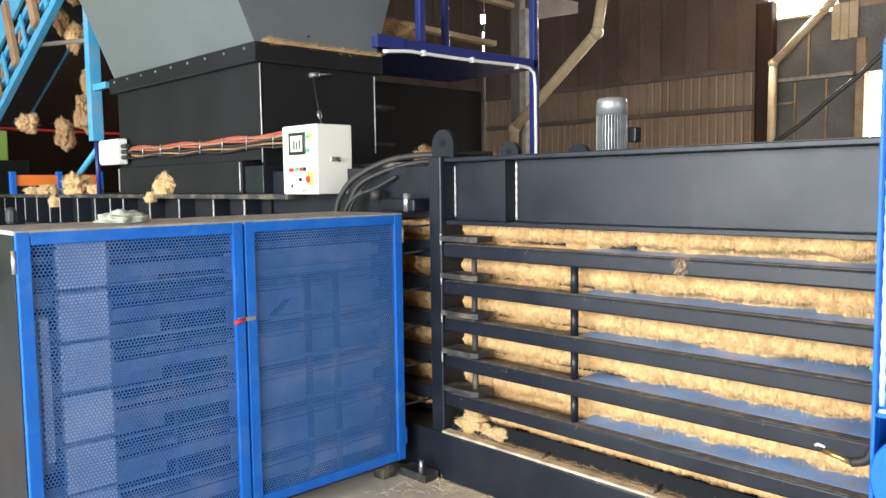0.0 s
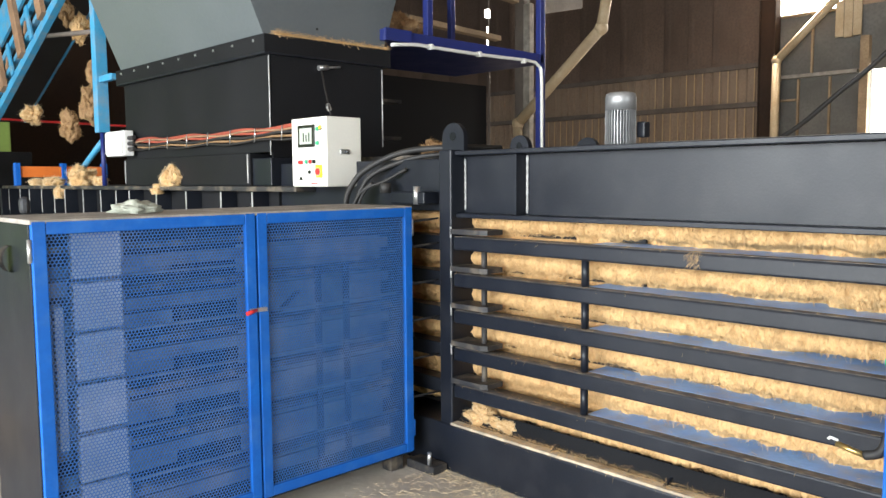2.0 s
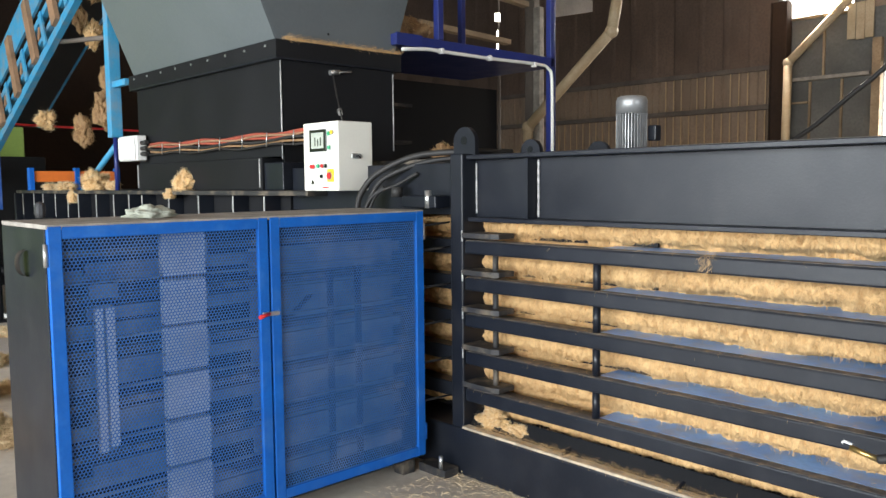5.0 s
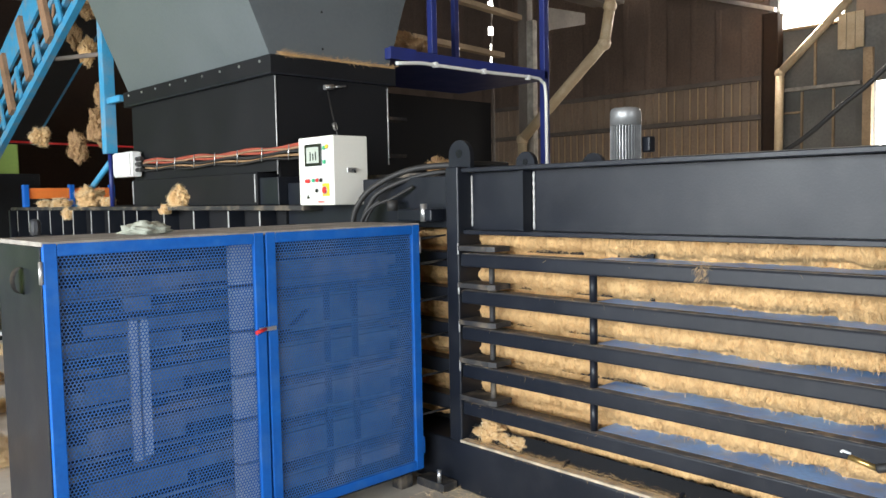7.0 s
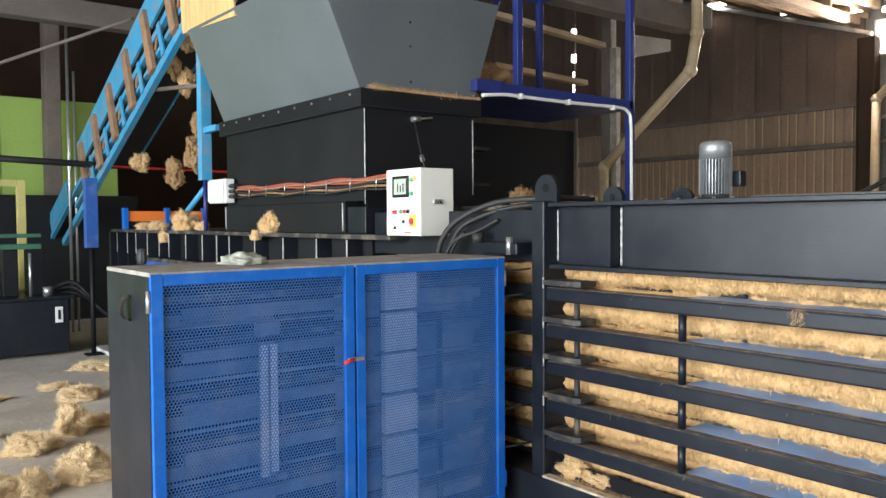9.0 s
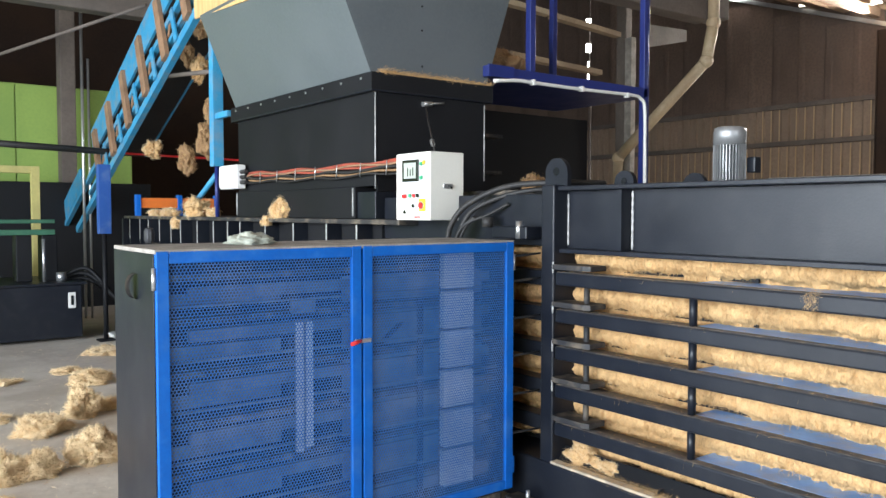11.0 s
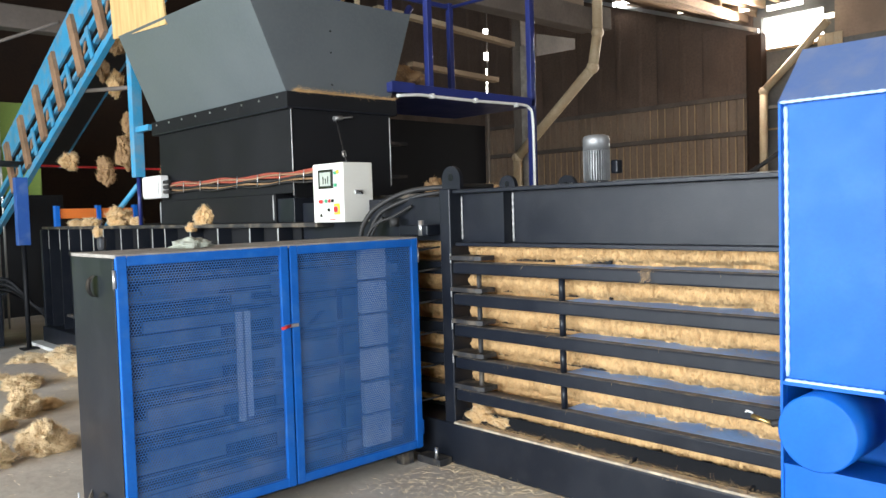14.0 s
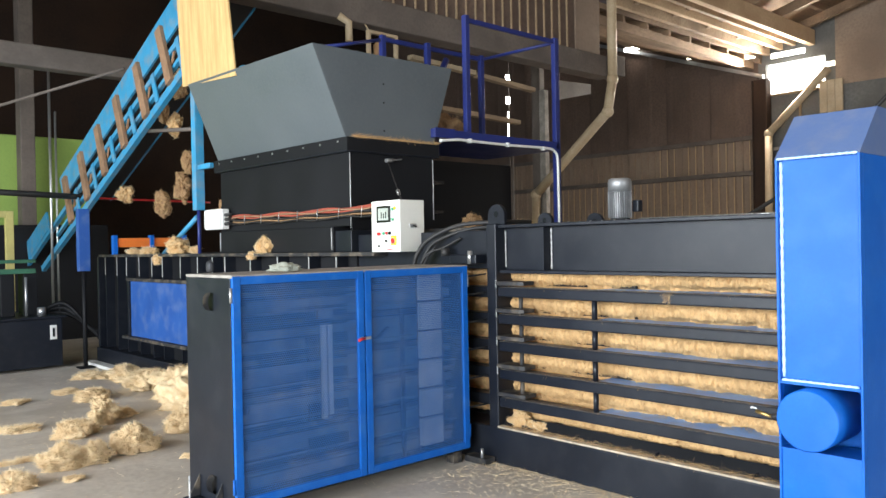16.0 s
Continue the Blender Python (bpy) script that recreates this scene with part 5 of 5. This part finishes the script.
# ---- fibre on the floor ----
for k, (x, y, rx, ry, rz) in enumerate(((0.72, 5.50, 0.17, 0.13, 0.115), (0.98, 5.50, 0.12, 0.11, 0.10), (1.31, 5.60, 0.20, 0.16, 0.14), (1.16, 6.52, 0.18, 0.14, 0.10), (1.51, 6.87, 0.13, 0.14, 0.16), (1.76, 7.05, 0.14, 0.12, 0.05), (1.95, 6.05, 0.17, 0.22, 0.13), (1.88, 8.2, 0.21, 0.2, 0.085), (0.82, 7.15, 0.2, 0.14, 0.025),
                                        (0.31, 5.2, 0.16, 0.11, 0.08), (2.42, 6.85, 0.30, 0.50, 0.26), (2.60, 7.65, 0.28, 0.45, 0.22), (2.56, 8.45, 0.26, 0.36, 0.16), (2.66, 9.3, 0.22, 0.32, 0.13), (2.42, 9.8, 0.26, 0.26, 0.05), (0.55, 5.93, 0.22, 0.045, 0.016), (1.2, 8.6, 0.13, 0.1, 0.025), (1.8, 8.85, 0.14, 0.12, 0.03), (0.68, 5.12, 0.07, 0.06, 0.02), (1.55, 5.1, 0.05, 0.05, 0.016), (1.85, 4.9, 0.08, 0.06, 0.02))):
    clump((x, y, 0.0), rx, ry, rz, 10 + k, "loose golden coir fibre lying on the floor", 520 if rz > 0.08 else 240, PUFF, wild=0.46 if rz > 0.04 else 1.0)
litter = tagged(new("floor_litter"), "thin scatter of tan fibre on the concrete", "fibre litter", "", "stuff")
vs, fs = [], []
for _ in range(5200):
    if rnd.random() < 0.65:
        x, y = rnd.uniform(2.2, 3.09) , rnd.uniform(0.9, 3.3)
        x = 3.09 - (3.09 - x) * rnd.random()
    else:
        x, y = rnd.uniform(-0.6, 3.0), rnd.uniform(1.5, 10.5)
    strand(vs, fs, (x, y, 0.004), (rnd.uniform(-1, 1), rnd.uniform(-1, 1), 0.15), rnd.uniform(0.02, 0.06), 0.0007, rnd, 0.15, 0.45)
vs = [(a, b, abs(c) + 0.001) for a, b, c in vs]
strands_part(vs, fs, PALE_STRAND, litter, "straw")


def motions():
    head = ((0.0, 1.17), (2.5, 1.17), (3.0, 1.19), (4.0, 1.318), (4.5, 1.40), (7.0, 1.83), (8.5, 2.09), (10.6, 2.46), (11.0, 2.505), (12.0, 2.52), (16.0, 2.52))
    walk(carriage, [(t, pose(x, 3.44, 0)) for t, x in head])
    walk(follower, [(t, pose(1.055 + (x - 1.17) * 0.46, 3.44, 0)) for t, x in head])


motions()
